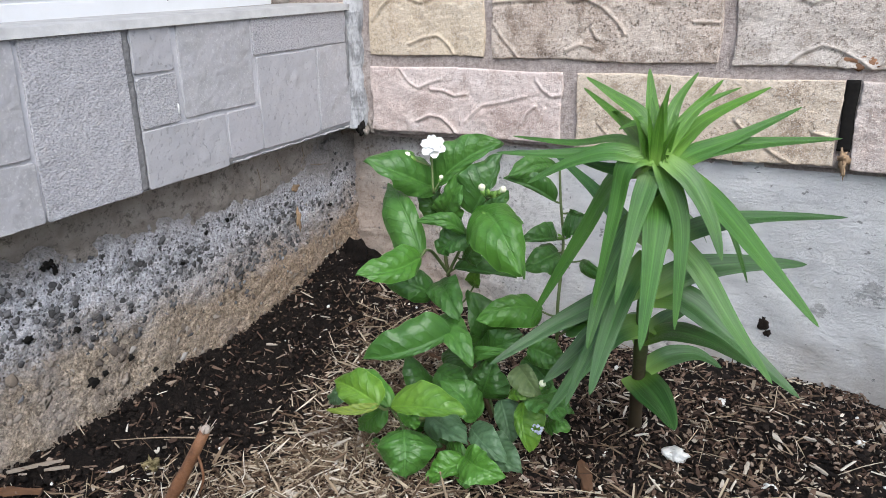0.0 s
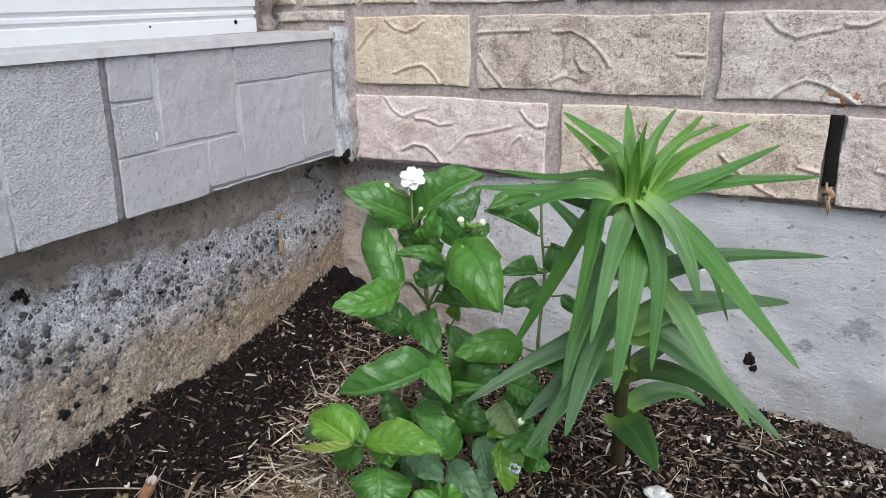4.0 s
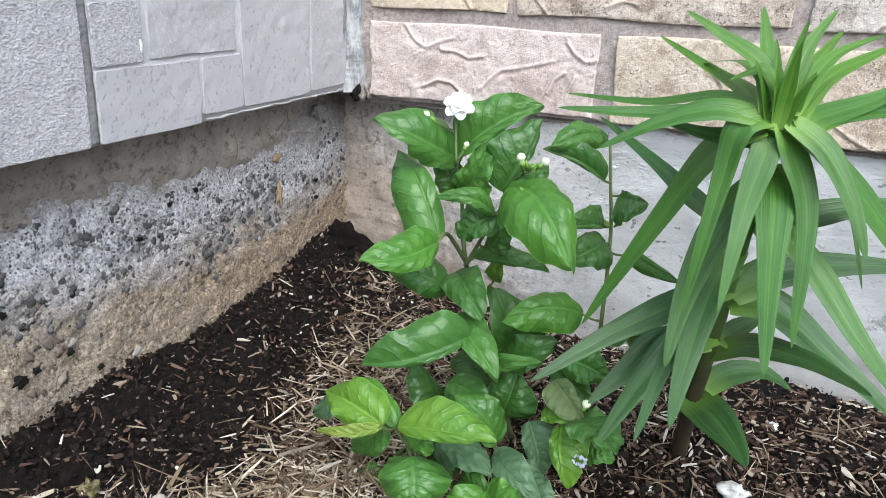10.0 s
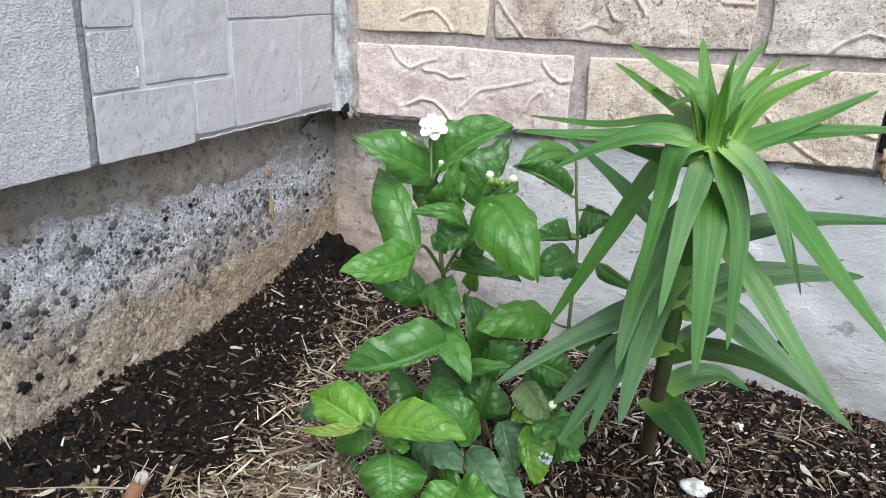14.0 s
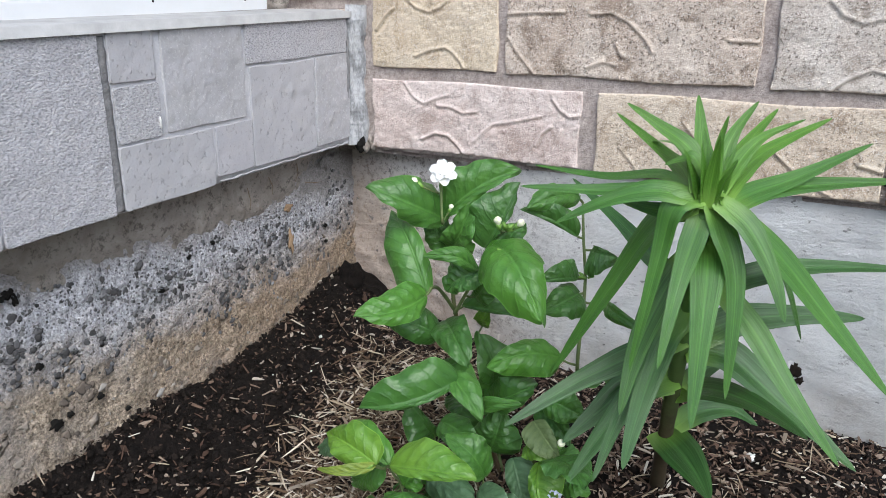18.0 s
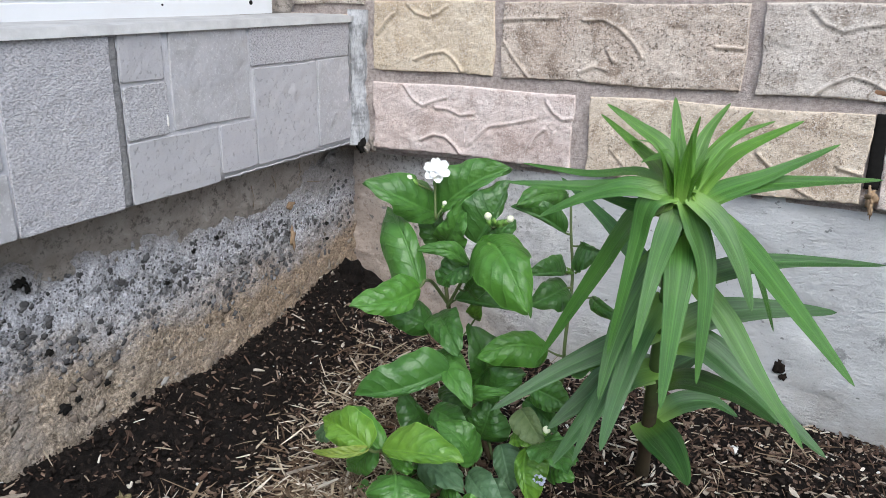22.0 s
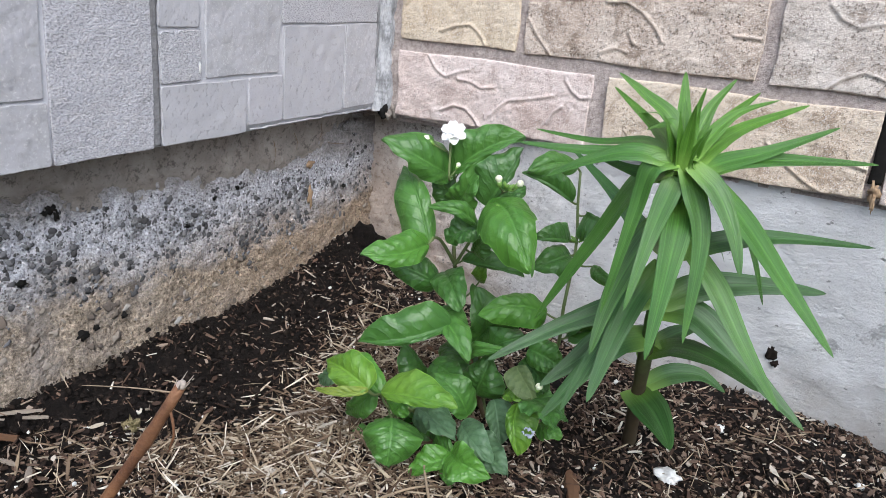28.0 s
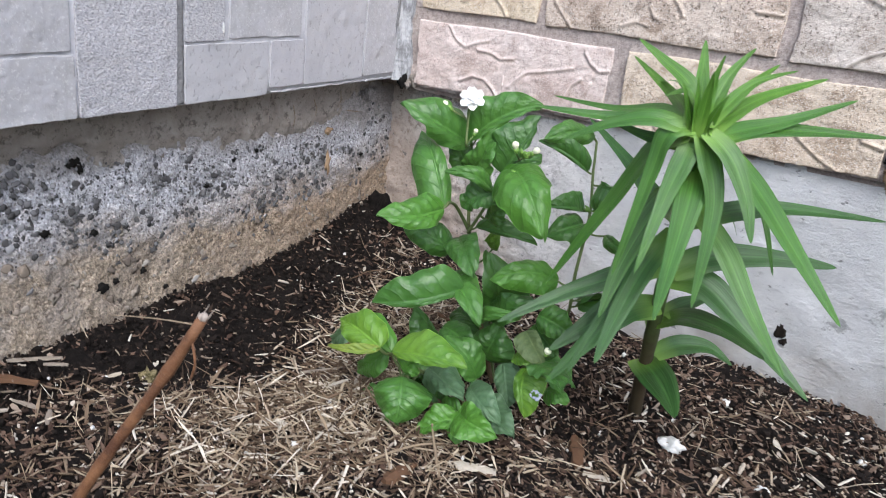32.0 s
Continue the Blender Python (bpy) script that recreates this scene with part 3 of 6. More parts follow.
def slab(name, put_point, w, h, depth, relief, m, res=0.004, rim=None):
    """A block whose front is a relief: put_point(u, v, d) places width, height and depth behind the face."""
    n, k = max(4, int(w / res)), max(4, int(h / res))
    u, v = np.linspace(0, w, n), np.linspace(0, h, k)
    if rim:
        cut = np.array(rim)
        u = np.concatenate([cut, np.linspace(2 * cut[-1], w - 2 * cut[-1], n), w - cut[::-1]])
        v = np.concatenate([cut, np.linspace(2 * cut[-1], h - 2 * cut[-1], k), h - cut[::-1]])
        n, k = len(u), len(v)
    uu, vv = np.meshgrid(u, v, indexing="ij")
    d = relief(uu, vv, (n, k))
    pts = [put_point(a, b, c) for a, b, c in zip(uu.ravel(), vv.ravel(), d.ravel())]
    faces = [tuple(f) for f in grid_faces(n, k)]
    ring = [i * k for i in range(n)] + [(n - 1) * k + j for j in range(1, k)] + [i * k + k - 1 for i in range(n - 2, -1, -1)] + [j for j in range(k - 2, 0, -1)]
    back = len(pts)
    for r in ring:
        pts.append(put_point(uu.ravel()[r], vv.ravel()[r], depth))
    for q in range(len(ring)):
        q2 = (q + 1) % len(ring)
        faces.append((ring[q2], ring[q], back + q, back + q2))
    faces.append(tuple(back + q for q in range(len(ring))))
    return mesh_object(name, pts, faces, m)


def rounded_edge(uu, vv, w, h, r, seed, shape, wobble=0.35):
    e = np.minimum(np.minimum(uu, w - uu), np.minimum(vv, h - vv))
    rr = r * (1 + wobble * lattice_noise(shape, 4, 1.0, seed)).clip(0.4, 2.2)
    t = (1 - e / rr).clip(0, 1)
    return rr * (1 - np.sqrt(1 - 0.98 * t * t))


def tube(points, radii, sides=8, caps=True):
    pts, faces = [], []
    points = [Vector(q) for q in points]
    for i, q in enumerate(points):
        d = (points[min(i + 1, len(points) - 1)] - points[max(i - 1, 0)]).normalized()
        a = d.orthogonal().normalized() if i == 0 else (a - d * a.dot(d)).normalized()
        b = d.cross(a)
        for s in range(sides):
            t = 2 * math.pi * s / sides
            pts.append(q + radii[i] * (math.cos(t) * a + math.sin(t) * b))
    for i in range(len(points) - 1):
        for s in range(sides):
            s2 = (s + 1) % sides
            faces.append((i * sides + s, i * sides + s2, (i + 1) * sides + s2, (i + 1) * sides + s))
    if caps:
        faces.append(tuple(range(sides - 1, -1, -1)))
        faces.append(tuple((len(points) - 1) * sides + s for s in range(sides)))
    return pts, faces


def spline(points, n=6):
    """Points along a smooth curve through the given ones."""
    P = [Vector(q) for q in points]
    out = []
    for i in range(len(P) - 1):
        a, b, c, d = P[max(i - 1, 0)], P[i], P[i + 1], P[min(i + 2, len(P) - 1)]
        for s in range(n):
            t = s / n
            out.append(0.5 * ((2 * b) + (c - a) * t + (2 * a - 5 * b + 4 * c - d) * t * t + (3 * b - a - 3 * c + d) * t ** 3))
    out.append(P[-1])
    return out


BALL = bmesh.new()
bmesh.ops.create_icosphere(BALL, subdivisions=1, radius=1.0)
BALL_V = np.array([v.co[:] for v in BALL.verts])
BALL_F = np.array([[v.index for v in f.verts] for f in BALL.faces])
BALL.free()
BALL = bmesh.new()
bmesh.ops.create_icosphere(BALL, subdivisions=2, radius=1.0)
PEBBLE_V = np.array([v.co[:] for v in BALL.verts])
PEBBLE_F = np.array([[v.index for v in f.verts] for f in BALL.faces])
BALL.free()
BALL = bmesh.new()
bmesh.ops.create_icosphere(BALL, subdivisions=3, radius=1.0)
LUMP_V = np.array([v.co[:] for v in BALL.verts])
LUMP_F = np.array([[v.index for v in f.verts] for f in BALL.faces])
BALL.free()


def turn_matrix(r):
    q = r.normal(size=4)
    q /= np.linalg.norm(q)
    w, x, y, z = q
    return np.array([[1 - 2 * (y * y + z * z), 2 * (x * y - z * w), 2 * (x * z + y * w)], [2 * (x * y + z * w), 1 - 2 * (x * x + z * z), 2 * (y * z - x * w)], [2 * (x * z - y * w), 2 * (y * z + x * w), 1 - 2 * (x * x + y * y)]])


def scatter(name, places, sizes, m, flat=None, seed=3, rough=0.22, smooth=False):
    """Many small stones or crumbs in one mesh; flat: an axis along which they are pressed flat."""
    r = np.random.default_rng(seed)
    V, F = [], []
    for k, (q, s) in enumerate(zip(places, sizes)):
        v = BALL_V * (1 + rough * r.normal(size=(len(BALL_V), 1)))
        v = (v * (s * r.uniform(0.65, 1.3, 3))) @ turn_matrix(r).T
        if flat is not None:
            v[:, flat] *= 0.24
        V.append(v + q)
        F.append(BALL_F + k * len(BALL_V))
    return mesh_object(name, np.concatenate(V), np.concatenate(F), m, smooth)


def pebbles(name, places, sizes, m, seed, flat=0.3):
    """Many worn stones set in a wall that faces +x, in one mesh."""
    r = np.random.default_rng(seed)
    V, F = [], []
    for k, (q, s) in enumerate(zip(places, sizes)):
        ways, dents = 1.9 * r.normal(size=(4, 3)), r.normal(0, 0.24, 4)
        v = PEBBLE_V * (1 + np.sin(PEBBLE_V @ ways.T * 1.6 + r.uniform(0, 6, 4)) @ dents)[:, None]
        v = (v * (s * r.uniform(0.6, 1.35, 3))) @ turn_matrix(r).T
        v[:, 0] *= flat
        V.append(v + q)
        F.append(PEBBLE_F + k * len(PEBBLE_V))
    return mesh_object(name, np.concatenate(V), np.concatenate(F), m, True)


def lump(name, place, size, m, seed, amp=0.3):
    v = LUMP_V.copy()
    for k in range(len(v)):
        q = Vector(v[k]) * 1.6 + Vector((seed * 3.1, seed * 1.7, 0))
        v[k] *= 1 + amp * noise.noise(q) * 1.6 + amp * 0.6 * noise.noise(q * 3.1)
    return mesh_object(name, v * np.array(size) + np.array(place), LUMP_F, m)


# ---------------------------------------------------------------- ground
def smooth_step(a, b, x):
    t = np.clip((x - a) / (b - a), 0, 1)
    return t * t * (3 - 2 * t)


def ground_height(x, y):
    x, y = np.asarray(x, float), np.asarray(y, float)
    h = 0.046 + 0.055 * np.exp(-(((x + 0.05) / 0.16) ** 2 + ((y - 0.05) / 0.20) ** 2))
    h = h + 0.020 * np.exp(-((x + 0.05) / 0.05) ** 2) * smooth_step(0.2, -0.1, y)
    h = h + 0.016 * np.exp(-((y + 0.36) / 0.10) ** 2) * smooth_step(0.15, 0.40, x) * smooth_step(0.75, 0.55, x)
    h = h - 0.014 * np.exp(-(((x - 0.10) / 0.10) ** 2 + ((y + 0.34) / 0.10) ** 2))
    h = h - 0.012 * smooth_step(0.62, 0.72, x) * smooth_step(-0.35, -0.1, y)
    h = h + 0.006 * np.sin(21 * x + 3) * np.sin(17 * y + 1) + 0.003 * np.sin(47 * x + 2 * y) * np.sin(39 * y + 5)
    far = smooth_step(1.5, 4.0, np.hypot(x - 0.4, y + 0.4))
    return h * (1 - far) + 0.04 * far


def graded(lo, hi, step, reach, growth=1.25):
    inner = np.arange(lo, hi + step / 2, step)
    out, s = [], step
    x = 0.0
    while x < reach:
        s *= growth
        x += s
        out.append(x)
    out = np.array(out)
    return np.concatenate([(lo - out)[::-1], inner, hi + out])


gx, gy = graded(-0.07, 1.05, 0.0045, 60), graded(-0.85, 0.06, 0.0045, 60)
GX, GY = np.meshgrid(gx, gy, indexing="ij")
GZ = ground_height(GX, GY)
inside = ((GX > -0.1) & (GX < 1.08) & (GY > -0.9) & (GY < 0.1)).astype(float)
GZ = GZ + inside * (lattice_noise(GX.shape, 5, 0.0022, 11) + lattice_noise(GX.shape, 2, 0.0016, 12))
ground = mesh_object("ground", np.stack([GX, GY, GZ], -1).reshape(-1, 3), grid_faces(*GX.shape), M_SOIL)
tagged(ground, "dark moist garden soil with loose crumbs against the house", "soil", kind="structure")

# ---------------------------------------------------------------- recessed footing with exposed aggregate
FX = -0.047
fy, fz = np.concatenate([np.linspace(-2.5, -0.78, 60), np.arange(-0.776, 0.075, 0.0026)]), np.arange(0.0, 0.305, 0.0026)
FY, FZ = np.meshgrid(fy, fz, indexing="ij")
parge_line = 0.240 + 0.010 * np.sin(9 * FY + 1.0) + lattice_noise((FY.shape[0], 4), 14, 0.004, 21)[:, :1] + lattice_noise((FY.shape[0], 4), 4, 0.0015, 22)[:, :1] + 0.035 * smooth_step(-0.10, 0.0, FY) + lattice_noise(FY.shape, 6, 0.006, 28) + lattice_noise(FY.shape, 1.6, 0.002, 29)
face = FX + lattice_noise(FY.shape, 10, 0.0016, 23) + lattice_noise(FY.shape, 3, 0.0011, 24) + np.abs(lattice_noise(FY.shape, 1.4, 0.0008, 25))
face = face + 0.006 * smooth_step(0.16, 0.05, FZ) - 0.004 * smooth_step(-0.002, 0.004, FZ - parge_line)
footing = mesh_object("wall_west_footing", np.stack([face, FY, FZ], -1).reshape(-1, 3), grid_faces(*FY.shape)[:, ::-1], M_ROUGH)
tagged(footing, "rough concrete footing with exposed pebbles, lime bloom and rusty stains", "footing", kind="structure")
core = slab("footing_core", lambda u, v, d: (FX - 0.012 - d, -2.5 + u, -0.1 + v), 2.58, 0.40, 0.3, lambda a, b, s: a * 0, M_ROUGH, 0.3)
under(core, footing)

strip_keep = FZ >= parge_line
lift = np.where(strip_keep, 0.0, -0.006)
edge_soft = np.clip((FZ - parge_line) / 0.020, 0, 1)
pface = FX + 0.0018 * edge_soft - 0.003 * (1 - edge_soft) + lattice_noise(FY.shape, 12, 0.0012, 26) + lattice_noise(FY.shape, 3, 0.0006, 27) + lattice_noise(FY.shape, 1.3, 0.0004, 30)
hollow = np.exp(-(((FY + 0.462) / 0.013) ** 2 + ((FZ - 0.247) / 0.010) ** 2)) + 0.8 * np.exp(-(((FY + 0.452) / 0.006) ** 2 + ((FZ - 0.232) / 0.016) ** 2))
pface = pface - 0.014 * hollow
quads = grid_faces(*FY.shape)
q_ok = (FZ > parge_line - 0.007).ravel()[quads].all(1)
used = np.unique(quads[q_ok])
remap = np.full(FY.size, -1)
remap[used] = np.arange(len(used))
parge = mesh_object("mortar_band", np.stack([pface, FY, FZ], -1).reshape(-1, 3)[used], remap[quads[q_ok]][:, ::-1], M_PARGE)
under(parge, footing, "damp brown smoothed mortar band")

# stones of the aggregate, dark in the pale zone above and tan in the stained zone below
r = np.random.default_rng(31)
py, pz = r.uniform(-0.78, 0.05, 17000), r.uniform(0.05, 0.27, 17000)
brown_line = 0.148 + 0.14 * np.clip(py + 0.18, 0, 1) + 0.015 * np.sin(8 * py)
upper = pz > brown_line + r.normal(0, 0.016, py.size)
limit = 0.236 + 0.010 * np.sin(9 * py + 1.0) + 0.035 * smooth_step(-0.10, 0.0, py)
keep_up = upper & (pz < limit + 0.006) & (r.random(py.size) < 0.42 - 0.2 * smooth_step(-0.2, 0.0, py) - 0.3 * smooth_step(-0.03, 0.01, pz - limit))
keep_dn = (~upper) & (r.random(py.size) < 0.10)
sz = 0.0008 + 0.0025 * r.random(py.size) ** 2.6
sz = np.where(keep_up, sz * (1.0 + 0.22 * smooth_step(-0.25, -0.6, py)), sz * 1.45)
front = np.where(keep_up, FX + 0.0012, FX + 0.0006) + 0.006 * smooth_step(0.16, 0.05, pz)
spots = np.stack([front, py, pz], -1)
under(tagged(pebbles("dark_aggregate", spots[keep_up], sz[keep_up], M_DARKSTONE, 32, 0.13), "dark pebbles set in the concrete", kind="stuff"), footing)
under(tagged(pebbles("tan_aggregate", spots[keep_dn], sz[keep_dn], M_TANSTONE, 33, 0.09), "tan pebbles set in the concrete", kind="stuff"), footing)
# deep pits, as black lumps whose colour gives the shade inside
pit_spots = [(-0.387, 0.111, 0.0055), (-0.02, 0.192, 0.004), (-0.435, 0.105, 0.008), (-0.42, 0.108, 0.0045), (-0.545, 0.182, 0.007), (-0.49, 0.175, 0.006), (-0.44, 0.165, 0.005), (-0.36, 0.085, 0.004), (-0.30, 0.19, 0.004), (-0.26, 0.215, 0.0035), (-0.225, 0.222, 0.0035), (-0.02, 0.17, 0.0035)]
for a, b, s in pit_spots:
    ob = lump("stone_pit", (FX + 0.0035 + 0.006 * float(smooth_step(0.16, 0.05, b)), a, b), (0.0016, s * 0.72, s * 0.58), M_VOID, a * 9, 0.55)
    under(ob, footing, "dark hole where a pebble fell out")

# mortar holes, drawn as black lumps for the shade within
for a, b, s, w in ((-0.456, 0.239, 0.0042, 0.0036), (-0.451, 0.232, 0.0018, 0.0045), (-0.462, 0.236, 0.0026, 0.0020)):
    under(lump("mortar_hole", (FX + 0.0022, a, b), (0.0026, s, w), M_VOID, a * 31, 0.7), footing, "dark ragged hole in the mortar band")

# ---------------------------------------------------------------- tiled kerb that overhangs the footing
SLOPE = 0.035


def on_panel(y, z):
    return z + SLOPE * (y + 0.37)


panel = slab("wall_west_panel", lambda u, v, d: (-0.0045 - d, -2.5 + u, on_panel(-2.5 + u, 0.2935 + v)), 2.492, 0.1535, 0.085, lambda a, b, s: 0 * a + lattice_noise(s, 8, 0.0002, 41), M_GROUT, 0.012)
tagged(panel, "pale grey moulded stone-look tile cladding with raised facets", "tile cladding", kind="structure")


def tile(y0, y1, z0, z1, kind, seed, proud=0.0019, r=0.0009):
    y0, y1, z0, z1 = y0 - 0.0015, y1 + 0.0015, z0 - 0.0014, z1 + 0.0014
    w, h = y1 - y0, z1 - z0
    rough = {"pebbled": 0.00026, "slate": 0.00016, "smooth": 0.00012}[kind]
    step = {"pebbled": 1.1, "slate": 3.0, "smooth": 5.0}[kind]

    def relief(uu, vv, s):
        qx, qz = np.abs(uu - w / 2) - w / 2 + 0.0025, np.abs(vv - h / 2) - h / 2 + 0.0025
        inset = 0.0025 - np.hypot(np.maximum(qx, 0), np.maximum(qz, 0)) - np.minimum(np.maximum(qx, qz), 0)
        t = (1 - inset / r).clip(0, 1)
        d = np.where(inset < 0, 0.0042, r * (1 - np.sqrt(1 - 0.98 * t * t))) + lattice_noise(s, step, rough, seed + 1) + lattice_noise(s, 9, 0.0003, seed + 2)
        return d

    wob = 0.0004

    def place(u, v, d):
        y = y0 + u + wob * math.sin(40 * v + seed) * (1 - 2 * (u < w / 2))
        z = z0 + v + wob * math.sin(55 * u + seed * 2)
        return (proud - 0.0045 - d + 0.0005, y, on_panel(y, z))

    return under(slab("tile", place, w, h, 0.006, relief, M_TILE[kind], 0.0014, (0, 0.0003, 0.0006, 0.0010)), panel)


for y0, y1, z0, z1, kind in (
    (-0.363, -0.317, 0.4065, 0.4465, "smooth"), (-0.361, -0.316, 0.3545, 0.4005, "pebbled"), (-0.306, -0.204, 0.3565, 0.4465, "slate"),
    (-0.3615, -0.254, 0.2945, 0.3495, "smooth"), (-0.247, -0.197, 0.3015, 0.350, "smooth"), (-0.1965, -0.022, 0.4085, 0.4485, "pebbled"),
    (-0.1925, -0.088, 0.3005, 0.4030, "smooth"), (-0.081, -0.017, 0.3025, 0.4045, "slate"), (-0.4735, -0.3745, 0.2945, 0.4465, "pebbled"),
    (-0.602, -0.4815, 0.3515, 0.4465, "slate"), (-0.602, -0.4795, 0.2945, 0.3460, "slate"), (-0.700, -0.609, 0.2945, 0.4465, "smooth"),
    (-0.860, -0.708, 0.2945, 0.3700, "slate"), (-0.860, -0.708, 0.3760, 0.4465, "smooth"), (-1.100, -0.868, 0.2945, 0.4465, "pebbled"),
):
    tile(y0, y1, z0, z1, kind, int(1000 * (y1 + 2) + 90 * z0))
# raised bead along the lower edge and the joint between two panels, a flush strip coloured dark for its recess shade
for a, b in ((-0.245, -0.085), (-0.083, -0.014)):
    ys = np.linspace(a, b, 60)
    fat = 0.0007 + np.abs(lattice_noise((60, 3), 5, 0.0005, 42)[:, 0])
    low = lattice_noise((60, 3), 4, 0.0005, 43)[:, 0]
    t, f = tube([(-0.0046, y, on_panel(y, 0.2952 + e)) for y, e in zip(ys, low)], fat.tolist(), 7)
    under(mesh_object("bead", t, f, M_GROUT), panel)
under(slab("joint", lambda u, v, d: (-0.0035 - d, -0.3735 + u * (1 - 0.15 * v / 0.15), on_panel(-0.37, 0.2945 + v)), 0.0095, 0.151, 0.002, lambda a, b, s: lattice_noise(s, 3, 0.0004, 44), M_JOINT, 0.0025), panel, "joint between two panels, its recess shade put into a dark colour")
# ledge on top
ledge = slab("window_ledge", lambda u, v, d: (0.0015 - v, -2.5 + u, on_panel(-2.5 + u, 0.4570) - d), 2.487, 0.106, 0.0095, lambda uu, vv, s: rounded_edge(uu, vv, 2.487, 0.106, 0.002, 45, s) + lattice_noise(s, 6, 0.0003, 46), M_LEDGE, 0.01)
tagged(ledge, "pale stone ledge on top of the tile cladding", "ledge", kind="structure")
# white vinyl frame above the ledge
prof = [(0.0, 0.0), (0.0, 0.016), (-0.003, 0.0175), (-0.003, 0.0205), (0.0, 0.022), (0.0, 0.0255), (-0.003, 0.027), (-0.003, 0.0305), (0.0, 0.032), (0.0, 0.056), (-0.012, 0.060), (-0.012, 0.30), (-0.06, 0.30), (-0.06, 0.0)]
vv_, ff_ = [], []
for y in (-2.5, -0.062):
    vv_ += [(-0.088 + a, y, on_panel(y, 0.4574) + b + 0.012 * (y + 0.06) / 2.4) for a, b in prof]
k = len(prof)
ff_ = [(i, (i + 1) % k, k + (i + 1) % k, k + i) for i in range(k)] + [tuple(range(k)), tuple(range(2 * k - 1, k - 1, -1))]
frame_w = mesh_object("window_frame", vv_, ff_, M_WHITE, False)
tagged(frame_w, "white vinyl window frame with grooves and screw holes", "window frame", kind="structure")
for y, b, s in ((-0.100, 0.013, 0.0028), (-0.098, 0.045, 0.002), (-0.160, 0.043, 0.0014), (-0.235, 0.012, 0.0012)):
    ob = lump("screw_hole", (-0.0876, y, on_panel(y, 0.4574) + b), (0.0008, s, s), M_VOID, y * 30, 0.1)
    under(ob, frame_w)
gap = slab("frame_gap", lambda u, v, d: (-0.095 - d - 0.006 * math.sin(90 * v), -0.062 + u, 0.468 + v), 0.05, 0.29, 0.02, lambda a, b, s: lattice_noise(s, 2, 0.004, 47), M_PARGE, 0.006)
tagged(gap, "dark rough filler beside the window frame", "filler", kind="structure")
# caulk in the corner
n = 130
CZ = np.linspace(0.304, 0.475, n)
bulge, ragged = lattice_noise((n, 13), 7, 0.0005, 48) + lattice_noise((n, 13), 1.5, 0.0003, 49), lattice_noise((n, 4), 9, 0.0012, 50)[:, 0]
rows = []
for i, z in enumerate(CZ):
    c = 0.003 + ragged[i]
    key = [Vector(q) for q in ((-0.005, -0.0165 - 0.4 * ragged[i], z), (0.0005, -0.0140, z), (0.003 + 0.4 * c, -0.0085, z), (0.0075 + 0.5 * c, -0.0035, z), (0.0080 + c, 0.0015, z), (0.0070 + c, 0.009, z))]
    rows.append([q + Vector((0.7, -0.7, 0)) * (bulge[i, k % 13]) for k, q in enumerate(spline(key, 2))])
V = np.array([[q[:] for q in row] for row in rows]).reshape(-1, 3)
caulk = mesh_object("corner_caulk", V, grid_faces(n, 11), M_CAULK)
tagged(caulk, "crumbling grey caulk smeared down the inside corner", "caulk", kind="structure")
for k, q in enumerate(((0.014, 0.004, 0.307), (0.018, 0.006, 0.302), (0.013, -0.002, 0.300), (0.02, 0.008, 0.312))):
    under(lump("caulk_crumb", q, (0.004, 0.004, 0.006), M_PARGE, k + 5, 0.4), caulk)

# black lump that paints the hollow's shade
under(lump("caulk_gap", (0.006, -0.004, 0.303), (0.006, 0.005, 0.010), M_VOID, 17, 0.5), caulk, "dark hollow at the foot of the corner")
# dark lump that colours in the groove's shade beside the caulk
under(lump("caulk_gap", (-0.002, -0.0185, 0.405), (0.0022, 0.0022, 0.034), M_JOINT, 19, 0.4), caulk, "split beside the caulk, its shade put into a dark colour")
under(lump("paint_speck", (-0.0015, -0.3165, on_panel(-0.3165, 0.366)), (0.0008, 0.0014, 0.0048), M_PERLITE, 2, 0.3), panel, "white paint speck")

# ---------------------------------------------------------------- brick wall
back = slab("wall_north", lambda u, v, d: (-0.30 + u, 0.0044 + d, 0.299 + v), 3.3, 0.75, 0.1, lambda a, b, s: lattice_noise(s, 3, 0.0012, 51) + lattice_noise(s, 1, 0.0007, 52), M_MORTAR, 0.006)
tagged(back, "wall of textured beige brick with recessed pinkish mortar", "brick wall", kind="structure")


def ridge_mark(uu, vv, points, height, width=0.0017):
    """A trowel-like ridge that follows a bent line; the face sinks a little on its far side."""
    best, sign = np.full(uu.shape, 9.0), np.zeros(uu.shape)
    for (ax, az), (bx, bz) in zip(points[:-1], points[1:]):
        dx, dz = bx - ax, bz - az
        t = np.clip(((uu - ax) * dx + (vv - az) * dz) / (dx * dx + dz * dz), 0, 1)
        far = np.hypot(uu - ax - t * dx, vv - az - t * dz)
        nearer = far < best
        sign = np.where(nearer, np.sign((uu - ax) * dz - (vv - az) * dx), sign)
        best = np.minimum(best, far)
    return height * np.exp(-(best / width) ** 2) - 0.45 * height * np.exp(-((best - 2.4 * width) / (1.6 * width)) ** 2) * (sign > 0)


